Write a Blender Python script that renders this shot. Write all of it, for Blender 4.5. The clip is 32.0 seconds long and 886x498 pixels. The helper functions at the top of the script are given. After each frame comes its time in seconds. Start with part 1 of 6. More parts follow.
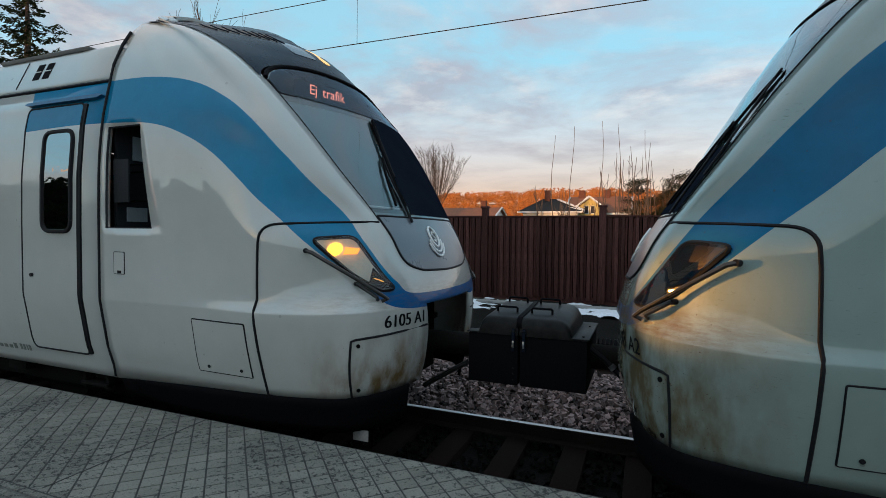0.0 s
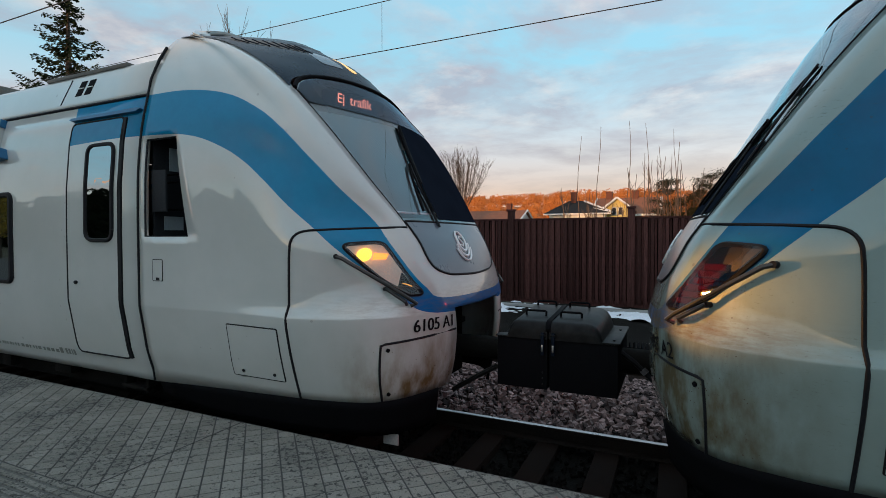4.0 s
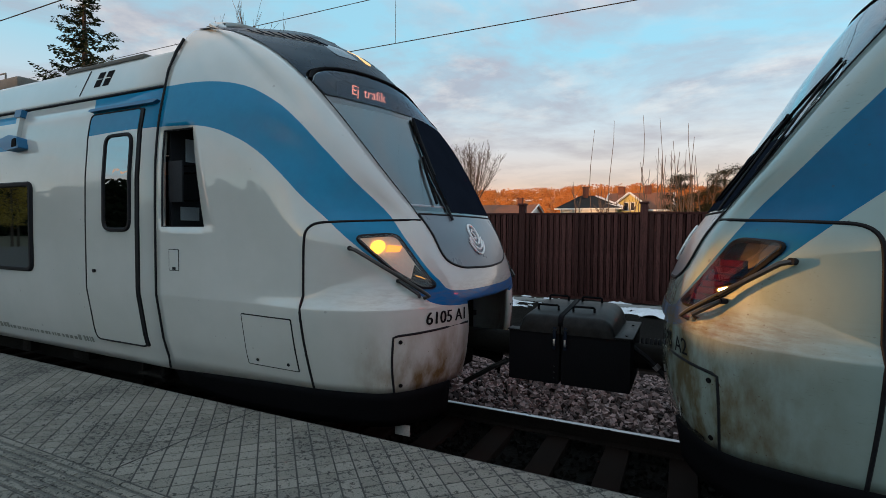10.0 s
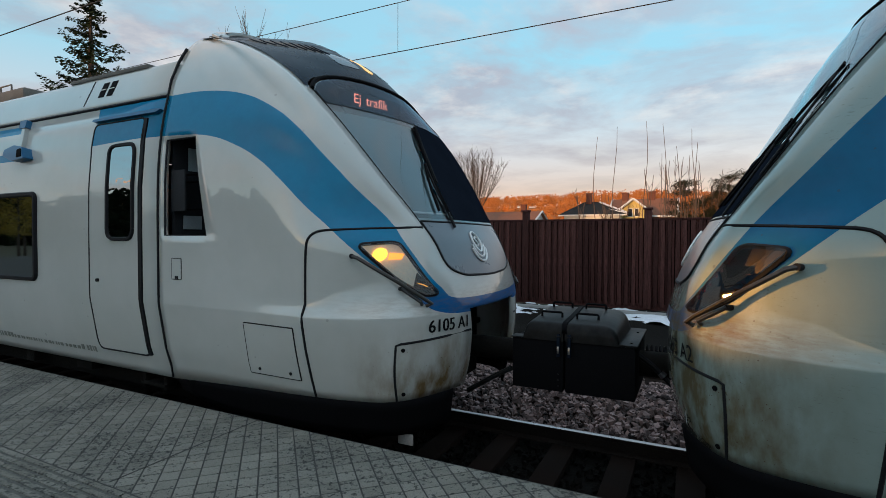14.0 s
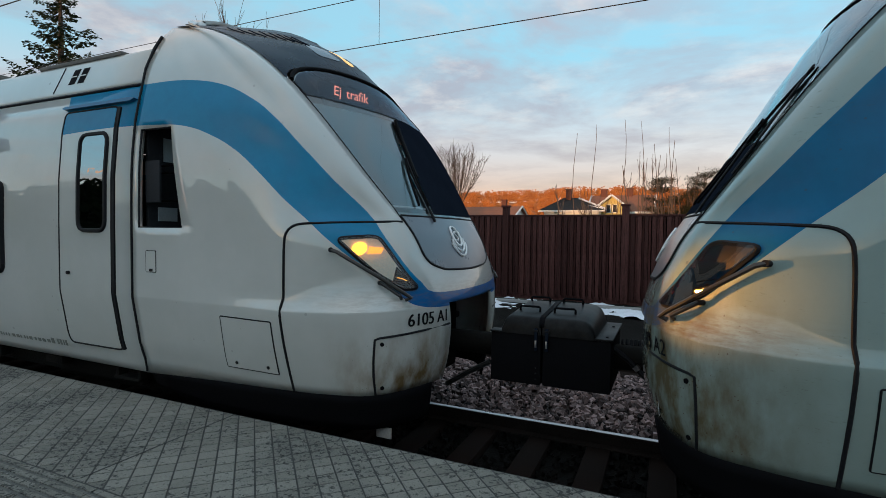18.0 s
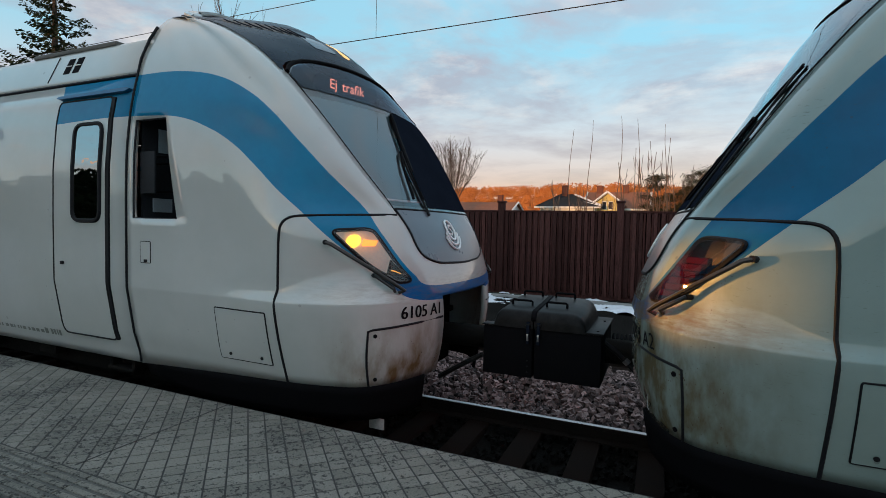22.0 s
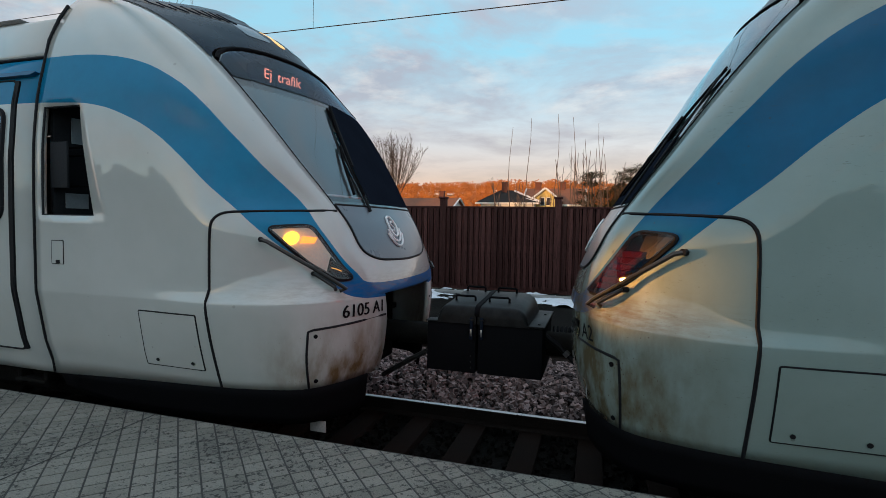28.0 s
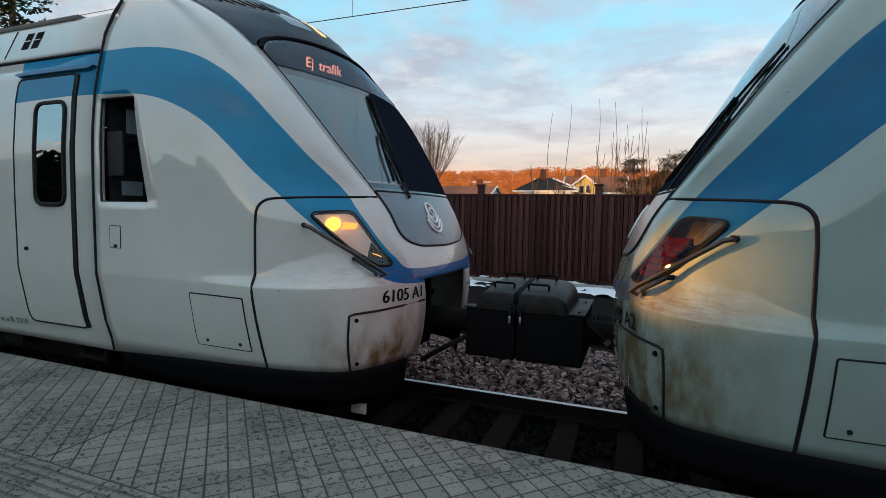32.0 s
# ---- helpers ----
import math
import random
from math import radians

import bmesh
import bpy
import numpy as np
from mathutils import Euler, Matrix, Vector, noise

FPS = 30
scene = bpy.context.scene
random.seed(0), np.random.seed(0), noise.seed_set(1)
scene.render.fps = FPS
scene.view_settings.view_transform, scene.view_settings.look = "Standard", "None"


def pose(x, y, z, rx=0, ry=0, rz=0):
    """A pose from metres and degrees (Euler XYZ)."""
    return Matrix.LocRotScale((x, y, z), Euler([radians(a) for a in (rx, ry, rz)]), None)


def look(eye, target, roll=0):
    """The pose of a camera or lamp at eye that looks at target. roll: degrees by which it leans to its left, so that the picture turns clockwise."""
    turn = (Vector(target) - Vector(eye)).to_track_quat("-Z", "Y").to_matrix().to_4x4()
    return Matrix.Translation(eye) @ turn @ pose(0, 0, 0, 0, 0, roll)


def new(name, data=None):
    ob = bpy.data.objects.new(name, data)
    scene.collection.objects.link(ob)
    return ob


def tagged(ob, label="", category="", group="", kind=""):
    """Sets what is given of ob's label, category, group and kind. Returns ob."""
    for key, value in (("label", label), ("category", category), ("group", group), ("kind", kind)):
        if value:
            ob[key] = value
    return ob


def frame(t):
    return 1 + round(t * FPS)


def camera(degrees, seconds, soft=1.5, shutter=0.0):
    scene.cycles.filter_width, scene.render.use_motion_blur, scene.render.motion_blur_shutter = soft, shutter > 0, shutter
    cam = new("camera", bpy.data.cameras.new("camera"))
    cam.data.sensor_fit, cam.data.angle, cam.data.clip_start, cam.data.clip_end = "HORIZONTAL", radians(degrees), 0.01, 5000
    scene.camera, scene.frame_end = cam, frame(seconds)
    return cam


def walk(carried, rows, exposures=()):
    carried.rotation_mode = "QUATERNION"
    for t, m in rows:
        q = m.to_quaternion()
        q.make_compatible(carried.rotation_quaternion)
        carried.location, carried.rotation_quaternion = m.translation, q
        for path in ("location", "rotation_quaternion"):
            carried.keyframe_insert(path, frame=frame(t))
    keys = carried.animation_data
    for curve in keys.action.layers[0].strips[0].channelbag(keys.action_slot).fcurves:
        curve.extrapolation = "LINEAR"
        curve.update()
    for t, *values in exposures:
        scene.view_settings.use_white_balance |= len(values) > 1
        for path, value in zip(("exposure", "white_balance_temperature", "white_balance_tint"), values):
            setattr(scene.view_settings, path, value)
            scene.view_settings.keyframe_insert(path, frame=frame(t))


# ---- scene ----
cam = camera(83.00, 32.0, soft=0.5)
PATH = [
    (0.0, pose(0.0089, 0.0144, 1.4568, 88.254, 0, 21.918) @ pose(0, 0, 0, 0, 0, 0.676)),
    (0.5, pose(0.0077, 0.0026, 1.4644, 88.616, 0, 21.906) @ pose(0, 0, 0, 0, 0, 0.137)),
    (1.0, pose(0.0006, 0.0040, 1.4628, 88.817, 0, 22.511) @ pose(0, 0, 0, 0, 0, -0.176)),
    (1.5, pose(0.0041, 0.0087, 1.4628, 88.698, 0, 23.009) @ pose(0, 0, 0, 0, 0, -0.374)),
    (2.0, pose(0.0101, 0.0003, 1.4609, 88.903, 0, 23.330) @ pose(0, 0, 0, 0, 0, -0.398)),
    (2.5, pose(0.0046, -0.0026, 1.4658, 88.920, 0, 23.858) @ pose(0, 0, 0, 0, 0, -0.429)),
    (4.5, pose(-0.0005, -0.0106, 1.4615, 88.626, 0, 24.916) @ pose(0, 0, 0, 0, 0, 0.006)),
    (5.0, pose(0.0104, -0.0107, 1.4571, 88.677, 0, 24.157) @ pose(0, 0, 0, 0, 0, 0.065)),
    (5.5, pose(0.0058, -0.0131, 1.4587, 88.457, 0, 23.589) @ pose(0, 0, 0, 0, 0, 0.139)),
    (6.0, pose(-0.0004, -0.0046, 1.4543, 88.249, 0, 23.680) @ pose(0, 0, 0, 0, 0, 0.016)),
    (6.5, pose(0.0011, -0.0079, 1.4584, 88.010, 0, 23.745) @ pose(0, 0, 0, 0, 0, 0.015)),
    (7.0, pose(0.0043, -0.0097, 1.4587, 87.939, 0, 23.774) @ pose(0, 0, 0, 0, 0, -0.051)),
    (7.5, pose(0.0037, -0.0124, 1.4559, 88.095, 0, 23.588) @ pose(0, 0, 0, 0, 0, -0.072)),
    (8.0, pose(0.0063, -0.0122, 1.4586, 88.027, 0, 23.504) @ pose(0, 0, 0, 0, 0, -0.088)),
    (8.5, pose(0.0053, -0.0151, 1.4589, 87.947, 0, 23.591) @ pose(0, 0, 0, 0, 0, -0.098)),
    (9.0, pose(0.0046, -0.0154, 1.4572, 87.957, 0, 23.866) @ pose(0, 0, 0, 0, 0, -0.091)),
    (9.5, pose(-0.0014, -0.0229, 1.4590, 87.816, 0, 24.755) @ pose(0, 0, 0, 0, 0, -0.001)),
    (10.0, pose(-0.0206, -0.0282, 1.4595, 87.916, 0, 25.981) @ pose(0, 0, 0, 0, 0, 0.573)),
    (10.5, pose(-0.0410, -0.0266, 1.4667, 88.824, 0, 26.233) @ pose(0, 0, 0, 0, 0, 0.847)),
    (11.0, pose(-0.0459, -0.0200, 1.4656, 88.901, 0, 27.617) @ pose(0, 0, 0, 0, 0, 0.450)),
    (11.5, pose(-0.0644, -0.0057, 1.4629, 88.428, 0, 28.179) @ pose(0, 0, 0, 0, 0, 0.166)),
    (12.0, pose(-0.0558, -0.0047, 1.4630, 87.981, 0, 29.072) @ pose(0, 0, 0, 0, 0, 0.042)),
    (12.5, pose(-0.0515, -0.0166, 1.4611, 88.068, 0, 29.120) @ pose(0, 0, 0, 0, 0, 0.151)),
    (13.0, pose(-0.0333, -0.0139, 1.4623, 88.290, 0, 28.490) @ pose(0, 0, 0, 0, 0, 0.279)),
    (13.5, pose(-0.0256, -0.0084, 1.4594, 88.600, 0, 27.508) @ pose(0, 0, 0, 0, 0, 0.232)),
    (14.0, pose(-0.0166, -0.0064, 1.4604, 88.735, 0, 26.437) @ pose(0, 0, 0, 0, 0, 0.226)),
    (14.5, pose(-0.0078, -0.0119, 1.4639, 88.799, 0, 25.887) @ pose(0, 0, 0, 0, 0, 0.044)),
    (16.5, pose(-0.0102, -0.0113, 1.4642, 88.699, 0, 25.772) @ pose(0, 0, 0, 0, 0, 0.032)),
    (17.0, pose(-0.0107, -0.0167, 1.4658, 88.588, 0, 25.156) @ pose(0, 0, 0, 0, 0, 0.261)),
    (17.5, pose(-0.0005, -0.0189, 1.4602, 88.524, 0, 24.764) @ pose(0, 0, 0, 0, 0, 0.497)),
    (18.0, pose(-0.0057, -0.0148, 1.4613, 88.109, 0, 24.195) @ pose(0, 0, 0, 0, 0, 0.721)),
    (18.5, pose(-0.0053, -0.0161, 1.4603, 87.870, 0, 24.148) @ pose(0, 0, 0, 0, 0, 0.798)),
    (19.0, pose(-0.0059, -0.0138, 1.4621, 87.735, 0, 24.134) @ pose(0, 0, 0, 0, 0, 0.783)),
    (19.5, pose(-0.0056, -0.0114, 1.4614, 87.645, 0, 24.289) @ pose(0, 0, 0, 0, 0, 0.739)),
    (20.0, pose(-0.0078, -0.0079, 1.4627, 87.487, 0, 24.441) @ pose(0, 0, 0, 0, 0, 0.645)),
    (20.5, pose(-0.0045, -0.0103, 1.4585, 87.538, 0, 24.745) @ pose(0, 0, 0, 0, 0, 0.729)),
    (21.0, pose(-0.0034, -0.0168, 1.4592, 87.522, 0, 25.037) @ pose(0, 0, 0, 0, 0, 0.738)),
    (21.5, pose(-0.0138, -0.0116, 1.4589, 87.542, 0, 24.558) @ pose(0, 0, 0, 0, 0, 0.844)),
    (22.0, pose(0.0247, -0.0388, 1.4498, 87.554, 0, 23.706) @ pose(0, 0, 0, 0, 0, 1.310)),
    (22.5, pose(0.0601, -0.0140, 1.4298, 87.899, 0, 21.299) @ pose(0, 0, 0, 0, 0, 1.848)),
    (23.0, pose(0.0592, -0.0217, 1.4421, 88.074, 0, 17.108) @ pose(0, 0, 0, 0, 0, 2.193)),
    (23.5, pose(0.0431, 0.0076, 1.4407, 87.694, 0, 15.871) @ pose(0, 0, 0, 0, 0, 1.864)),
    (24.0, pose(0.0268, -0.0109, 1.4446, 87.541, 0, 15.460) @ pose(0, 0, 0, 0, 0, 1.795)),
    (24.5, pose(0.0173, -0.0048, 1.4485, 87.415, 0, 15.674) @ pose(0, 0, 0, 0, 0, 1.371)),
    (26.5, pose(0.0048, -0.0133, 1.4517, 87.730, 0, 16.553) @ pose(0, 0, 0, 0, 0, 0.860)),
    (27.0, pose(0.0043, -0.0104, 1.4502, 87.543, 0, 16.587) @ pose(0, 0, 0, 0, 0, 0.900)),
    (27.5, pose(0.0049, -0.0041, 1.4494, 87.155, 0, 16.719) @ pose(0, 0, 0, 0, 0, 0.910)),
    (28.0, pose(0.0041, 0.0062, 1.4489, 87.232, 0, 17.097) @ pose(0, 0, 0, 0, 0, 1.017)),
    (28.5, pose(-0.0028, 0.0218, 1.4558, 87.306, 0, 17.512) @ pose(0, 0, 0, 0, 0, 0.920)),
    (29.0, pose(-0.0142, 0.0199, 1.4551, 87.228, 0, 18.061) @ pose(0, 0, 0, 0, 0, 0.746)),
    (29.5, pose(-0.0205, 0.0088, 1.4435, 87.159, 0, 18.766) @ pose(0, 0, 0, 0, 0, 0.655)),
    (30.0, pose(-0.0259, 0.0055, 1.4427, 86.837, 0, 19.311) @ pose(0, 0, 0, 0, 0, 0.925)),
    (30.5, pose(-0.0193, 0.0013, 1.4414, 86.589, 0, 19.781) @ pose(0, 0, 0, 0, 0, 0.988)),
    (31.0, pose(-0.0096, 0.0075, 1.4378, 86.326, 0, 20.250) @ pose(0, 0, 0, 0, 0, 0.863)),
    (31.5, pose(-0.0026, 0.0039, 1.4320, 86.197, 0, 20.924) @ pose(0, 0, 0, 0, 0, 0.872)),
    (32.0, pose(-0.0139, -0.0021, 1.4318, 85.824, 0, 21.272) @ pose(0, 0, 0, 0, 0, 1.059)),
]
# the picture brightens a little towards the end
EXPOSURES = [(0.0, -0.05), (26.5, -0.05), (30.0, -0.02), (32.0, 0.10)]
walk(cam, PATH, EXPOSURES)

# ---- world, sun, exposure ----
world = bpy.data.worlds.new("dusk_sky")
scene.world = world
world.use_nodes = True


def make_sky():
    nt = world.node_tree
    n, l = nt.nodes, nt.links
    n.clear()
    out = n.new("ShaderNodeOutputWorld")
    bg = n.new("ShaderNodeBackground")
    sky = n.new("ShaderNodeTexSky")
    sky.sky_type = "NISHITA"
    sky.sun_disc = False
    sky.sun_elevation = radians(3)
    sky.sun_rotation = radians(200)
    sky.air_density, sky.dust_density, sky.ozone_density = 1.0, 1.2, 2.0
    tc = n.new("ShaderNodeTexCoord")
    sep = n.new("ShaderNodeSeparateXYZ")
    l.new(tc.outputs["Generated"], sep.inputs[0])
    # clouds lie in a flat layer: project the direction on a plane above
    zc = n.new("ShaderNodeMath"); zc.operation = "MAXIMUM"; zc.inputs[1].default_value = 0.0
    l.new(sep.outputs["Z"], zc.inputs[0])
    za = n.new("ShaderNodeMath"); za.operation = "ADD"; za.inputs[1].default_value = 0.11
    l.new(zc.outputs[0], za.inputs[0])
    px = n.new("ShaderNodeMath"); px.operation = "DIVIDE"
    py = n.new("ShaderNodeMath"); py.operation = "DIVIDE"
    l.new(sep.outputs["X"], px.inputs[0]); l.new(za.outputs[0], px.inputs[1])
    l.new(sep.outputs["Y"], py.inputs[0]); l.new(za.outputs[0], py.inputs[1])
    comb = n.new("ShaderNodeCombineXYZ")
    l.new(px.outputs[0], comb.inputs[0]); l.new(py.outputs[0], comb.inputs[1])
    nz = n.new("ShaderNodeTexNoise")
    nz.inputs["Scale"].default_value = 1.1
    nz.inputs["Detail"].default_value = 8
    nz.inputs["Roughness"].default_value = 0.58
    nz.inputs["Distortion"].default_value = 0.35
    l.new(comb.outputs[0], nz.inputs["Vector"])
    # clear colour by height: warm rim, pale blue above
    clear = n.new("ShaderNodeValToRGB")
    e = clear.color_ramp.elements
    e[0].position, e[0].color = 0.0, (0.66, 0.29, 0.19, 1)
    e[1].position, e[1].color = 1.0, (0.56, 0.82, 1.0, 1)
    for p, c in ((0.07, (0.66, 0.42, 0.36, 1)), (0.16, (0.62, 0.58, 0.60, 1)), (0.32, (0.30, 0.62, 0.76, 1)), (0.60, (0.34, 0.60, 0.76, 1))):
        k = e.new(p); k.color = c
    # away from the afterglow the low sky is bluer
    south = n.new("ShaderNodeMath"); south.operation = "MULTIPLY"; south.inputs[1].default_value = -0.25
    l.new(sep.outputs["Y"], south.inputs[0])
    sp0 = n.new("ShaderNodeMath"); sp0.operation = "MAXIMUM"; sp0.inputs[1].default_value = 0.0
    l.new(south.outputs[0], sp0.inputs[0])
    zh = n.new("ShaderNodeMath"); zh.operation = "ADD"
    l.new(zc.outputs[0], zh.inputs[0]); l.new(sp0.outputs[0], zh.inputs[1])
    l.new(zh.outputs[0], clear.inputs[0])
    cloud = n.new("ShaderNodeValToRGB")
    e = cloud.color_ramp.elements
    e[0].position, e[0].color = 0.0, (0.58, 0.31, 0.24, 1)
    e[1].position, e[1].color = 1.0, (1.05, 1.02, 1.03, 1)
    for p, c in ((0.09, (0.54, 0.38, 0.36, 1)), (0.16, (0.44, 0.37, 0.40, 1)), (0.27, (0.38, 0.385, 0.44, 1)), (0.55, (0.50, 0.52, 0.57, 1))):
        k = e.new(p); k.color = c
    l.new(zh.outputs[0], cloud.inputs[0])
    # thinner, brighter parts of the layer
    nb = n.new("ShaderNodeTexNoise")
    nb.inputs["Scale"].default_value, nb.inputs["Detail"].default_value, nb.inputs["Roughness"].default_value = 2.3, 7, 0.6
    l.new(comb.outputs[0], nb.inputs["Vector"])
    thin = n.new("ShaderNodeMapRange")
    thin.inputs["From Min"].default_value, thin.inputs["From Max"].default_value = 0.47, 0.66
    l.new(nb.outputs["Fac"], thin.inputs["Value"])
    paler = n.new("ShaderNodeMix"); paler.data_type = "RGBA"
    paler.inputs["B"].default_value = (0.68, 0.64, 0.62, 1)
    above = n.new("ShaderNodeMapRange")
    above.inputs["From Min"].default_value, above.inputs["From Max"].default_value = 0.09, 0.24
    l.new(zc.outputs[0], above.inputs["Value"])
    th = n.new("ShaderNodeMath"); th.operation = "MULTIPLY"
    l.new(thin.outputs[0], th.inputs[0]); l.new(above.outputs[0], th.inputs[1])
    l.new(th.outputs[0], paler.inputs["Factor"]); l.new(cloud.outputs[0], paler.inputs["A"])
    # over the low sun, small clouds catch orange light
    sunny = n.new("ShaderNodeMapRange")
    sunny.inputs["From Min"].default_value, sunny.inputs["From Max"].default_value = -0.15, -0.45
    l.new(sep.outputs["Y"], sunny.inputs["Value"])
    puff = n.new("ShaderNodeMapRange")
    puff.inputs["From Min"].default_value, puff.inputs["From Max"].default_value = 0.62, 0.66
    np_ = n.new("ShaderNodeTexNoise")
    np_.inputs["Scale"].default_value, np_.inputs["Detail"].default_value = 3.4, 5
    l.new(comb.outputs[0], np_.inputs["Vector"]); l.new(np_.outputs["Fac"], puff.inputs["Value"])
    high = n.new("ShaderNodeMapRange")
    high.inputs["From Min"].default_value, high.inputs["From Max"].default_value = 0.34, 0.26
    l.new(zc.outputs[0], high.inputs["Value"])
    m1 = n.new("ShaderNodeMath"); m1.operation = "MULTIPLY"
    l.new(sunny.outputs[0], m1.inputs[0]); l.new(puff.outputs[0], m1.inputs[1])
    m2 = n.new("ShaderNodeMath"); m2.operation = "MULTIPLY"
    l.new(m1.outputs[0], m2.inputs[0]); l.new(high.outputs[0], m2.inputs[1])
    cover = n.new("ShaderNodeValToRGB")
    e = cover.color_ramp.elements
    e[0].position, e[0].color = 0.42, (0, 0, 0, 1)
    e[1].position, e[1].color = 0.60, (1, 1, 1, 1)
    l.new(nz.outputs["Fac"], cover.inputs[0])
    mix = n.new("ShaderNodeMix"); mix.data_type = "RGBA"
    l.new(cover.outputs[0], mix.inputs["Factor"])
    l.new(clear.outputs[0], mix.inputs["A"]); l.new(paler.outputs["Result"], mix.inputs["B"])
    lit_cloud = n.new("ShaderNodeMix"); lit_cloud.data_type = "RGBA"
    lit_cloud.inputs["B"].default_value = (1.1, 0.52, 0.26, 1)
    l.new(m2.outputs[0], lit_cloud.inputs["Factor"]); l.new(mix.outputs["Result"], lit_cloud.inputs["A"])
    # the physical sky under the cloud layer
    both = n.new("ShaderNodeMix"); both.data_type = "RGBA"; both.blend_type = "ADD"
    both.inputs["Factor"].default_value = 0.12
    l.new(lit_cloud.outputs["Result"], both.inputs["A"]); l.new(sky.outputs[0], both.inputs["B"])
    l.new(both.outputs["Result"], bg.inputs["Color"])
    bg.inputs["Strength"].default_value = 1.0
    l.new(bg.outputs[0], out.inputs[0])


make_sky()
sun_data = bpy.data.lights.new("low_sun", "SUN")
sun_data.energy, sun_data.angle, sun_data.color = 4.5, radians(0.6), (1.0, 0.52, 0.24)
sun_lamp = new("low_sun", sun_data)
# behind the camera, three degrees high
sun_lamp.matrix_world = look((-20, -100, 5.4), (0, 0, 0))

# ---- materials ----
MATS = {}


def nodes_of(name):
    m = bpy.data.materials.new(name)
    m.use_nodes = True
    b = m.node_tree.nodes["Principled BSDF"]
    return m, m.node_tree.nodes, m.node_tree.links, b


def coord(n, l, space="Object", scale=(1, 1, 1)):
    tc = n.new("ShaderNodeTexCoord")
    mp = n.new("ShaderNodeMapping")
    mp.inputs["Scale"].default_value = scale
    l.new(tc.outputs[space], mp.inputs[0])
    return mp.outputs[0]


def noise_tex(n, l, vec, scale, detail=5, rough=0.6):
    t = n.new("ShaderNodeTexNoise")
    t.inputs["Scale"].default_value, t.inputs["Detail"].default_value, t.inputs["Roughness"].default_value = scale, detail, rough
    l.new(vec, t.inputs["Vector"])
    return t.outputs["Fac"]


def ramp(n, l, fac, stops):
    r = n.new("ShaderNodeValToRGB")
    e = r.color_ramp.elements
    e[0].position, e[0].color = stops[0][0], (*stops[0][1], 1)
    e[1].position, e[1].color = stops[-1][0], (*stops[-1][1], 1)
    for p, c in stops[1:-1]:
        k = e.new(p); k.color = (*c, 1)
    l.new(fac, r.inputs[0])
    return r.outputs[0]


def mixc(n, l, fac, a, b, mode="MIX"):
    m = n.new("ShaderNodeMix"); m.data_type = "RGBA"; m.blend_type = mode
    for val, key in ((fac, "Factor"), (a, "A"), (b, "B")):
        if isinstance(val, (int, float)):
            m.inputs[key].default_value = val
        elif isinstance(val, tuple):
            m.inputs[key].default_value = (*val, 1)
        else:
            l.new(val, m.inputs[key])
    return m.outputs["Result"]


def plain(name, color, rough=0.6, metal=0.0, fine=60.0, coarse=3.0, vary=0.25, bump=0.15, depth=0.002, stretch=(1, 1, 1), random_tone=0.0, coat=0.0, dark=None, spec=0.5):
    """A surface with grain and broad stains round one base colour."""
    m, n, l, b = nodes_of(name)
    v = coord(n, l, "Object", stretch)
    g = noise_tex(n, l, v, fine, 4)
    c = noise_tex(n, l, v, coarse, 5)
    lo = tuple(x * (1 - vary) for x in color) if dark is None else dark
    hi = tuple(min(1, x * (1 + vary)) for x in color)
    base = mixc(n, l, 0.5, ramp(n, l, g, [(0.3, lo), (0.7, hi)]), ramp(n, l, c, [(0.3, lo), (0.7, hi)]))
    if random_tone:
        oi = n.new("ShaderNodeObjectInfo")
        tone = ramp(n, l, oi.outputs["Random"], [(0.0, (1 - random_tone,) * 3), (1.0, (1 + random_tone,) * 3)])
        base = mixc(n, l, 1.0, base, tone, "MULTIPLY")
    l.new(base, b.inputs["Base Color"])
    b.inputs["Metallic"].default_value = metal
    b.inputs["Specular IOR Level"].default_value = spec
    rr = n.new("ShaderNodeMapRange")
    rr.inputs["To Min"].default_value, rr.inputs["To Max"].default_value = max(0.03, rough - 0.12), min(1, rough + 0.12)
    l.new(c, rr.inputs["Value"])
    l.new(rr.outputs[0], b.inputs["Roughness"])
    if coat:
        b.inputs["Coat Weight"].default_value, b.inputs["Coat Roughness"].default_value = coat, 0.05
    if bump:
        bn = n.new("ShaderNodeBump")
        bn.inputs["Strength"].default_value, bn.inputs["Distance"].default_value = bump, depth
        l.new(g, bn.inputs["Height"])
        l.new(bn.outputs[0], b.inputs["Normal"])
    MATS[name] = m
    return m


def glow(name, color, strength):
    m, n, l, b = nodes_of(name)
    b.inputs["Base Color"].default_value = (*color, 1)
    b.inputs["Emission Color"].default_value = (*color, 1)
    b.inputs["Emission Strength"].default_value = strength
    MATS[name] = m
    return m


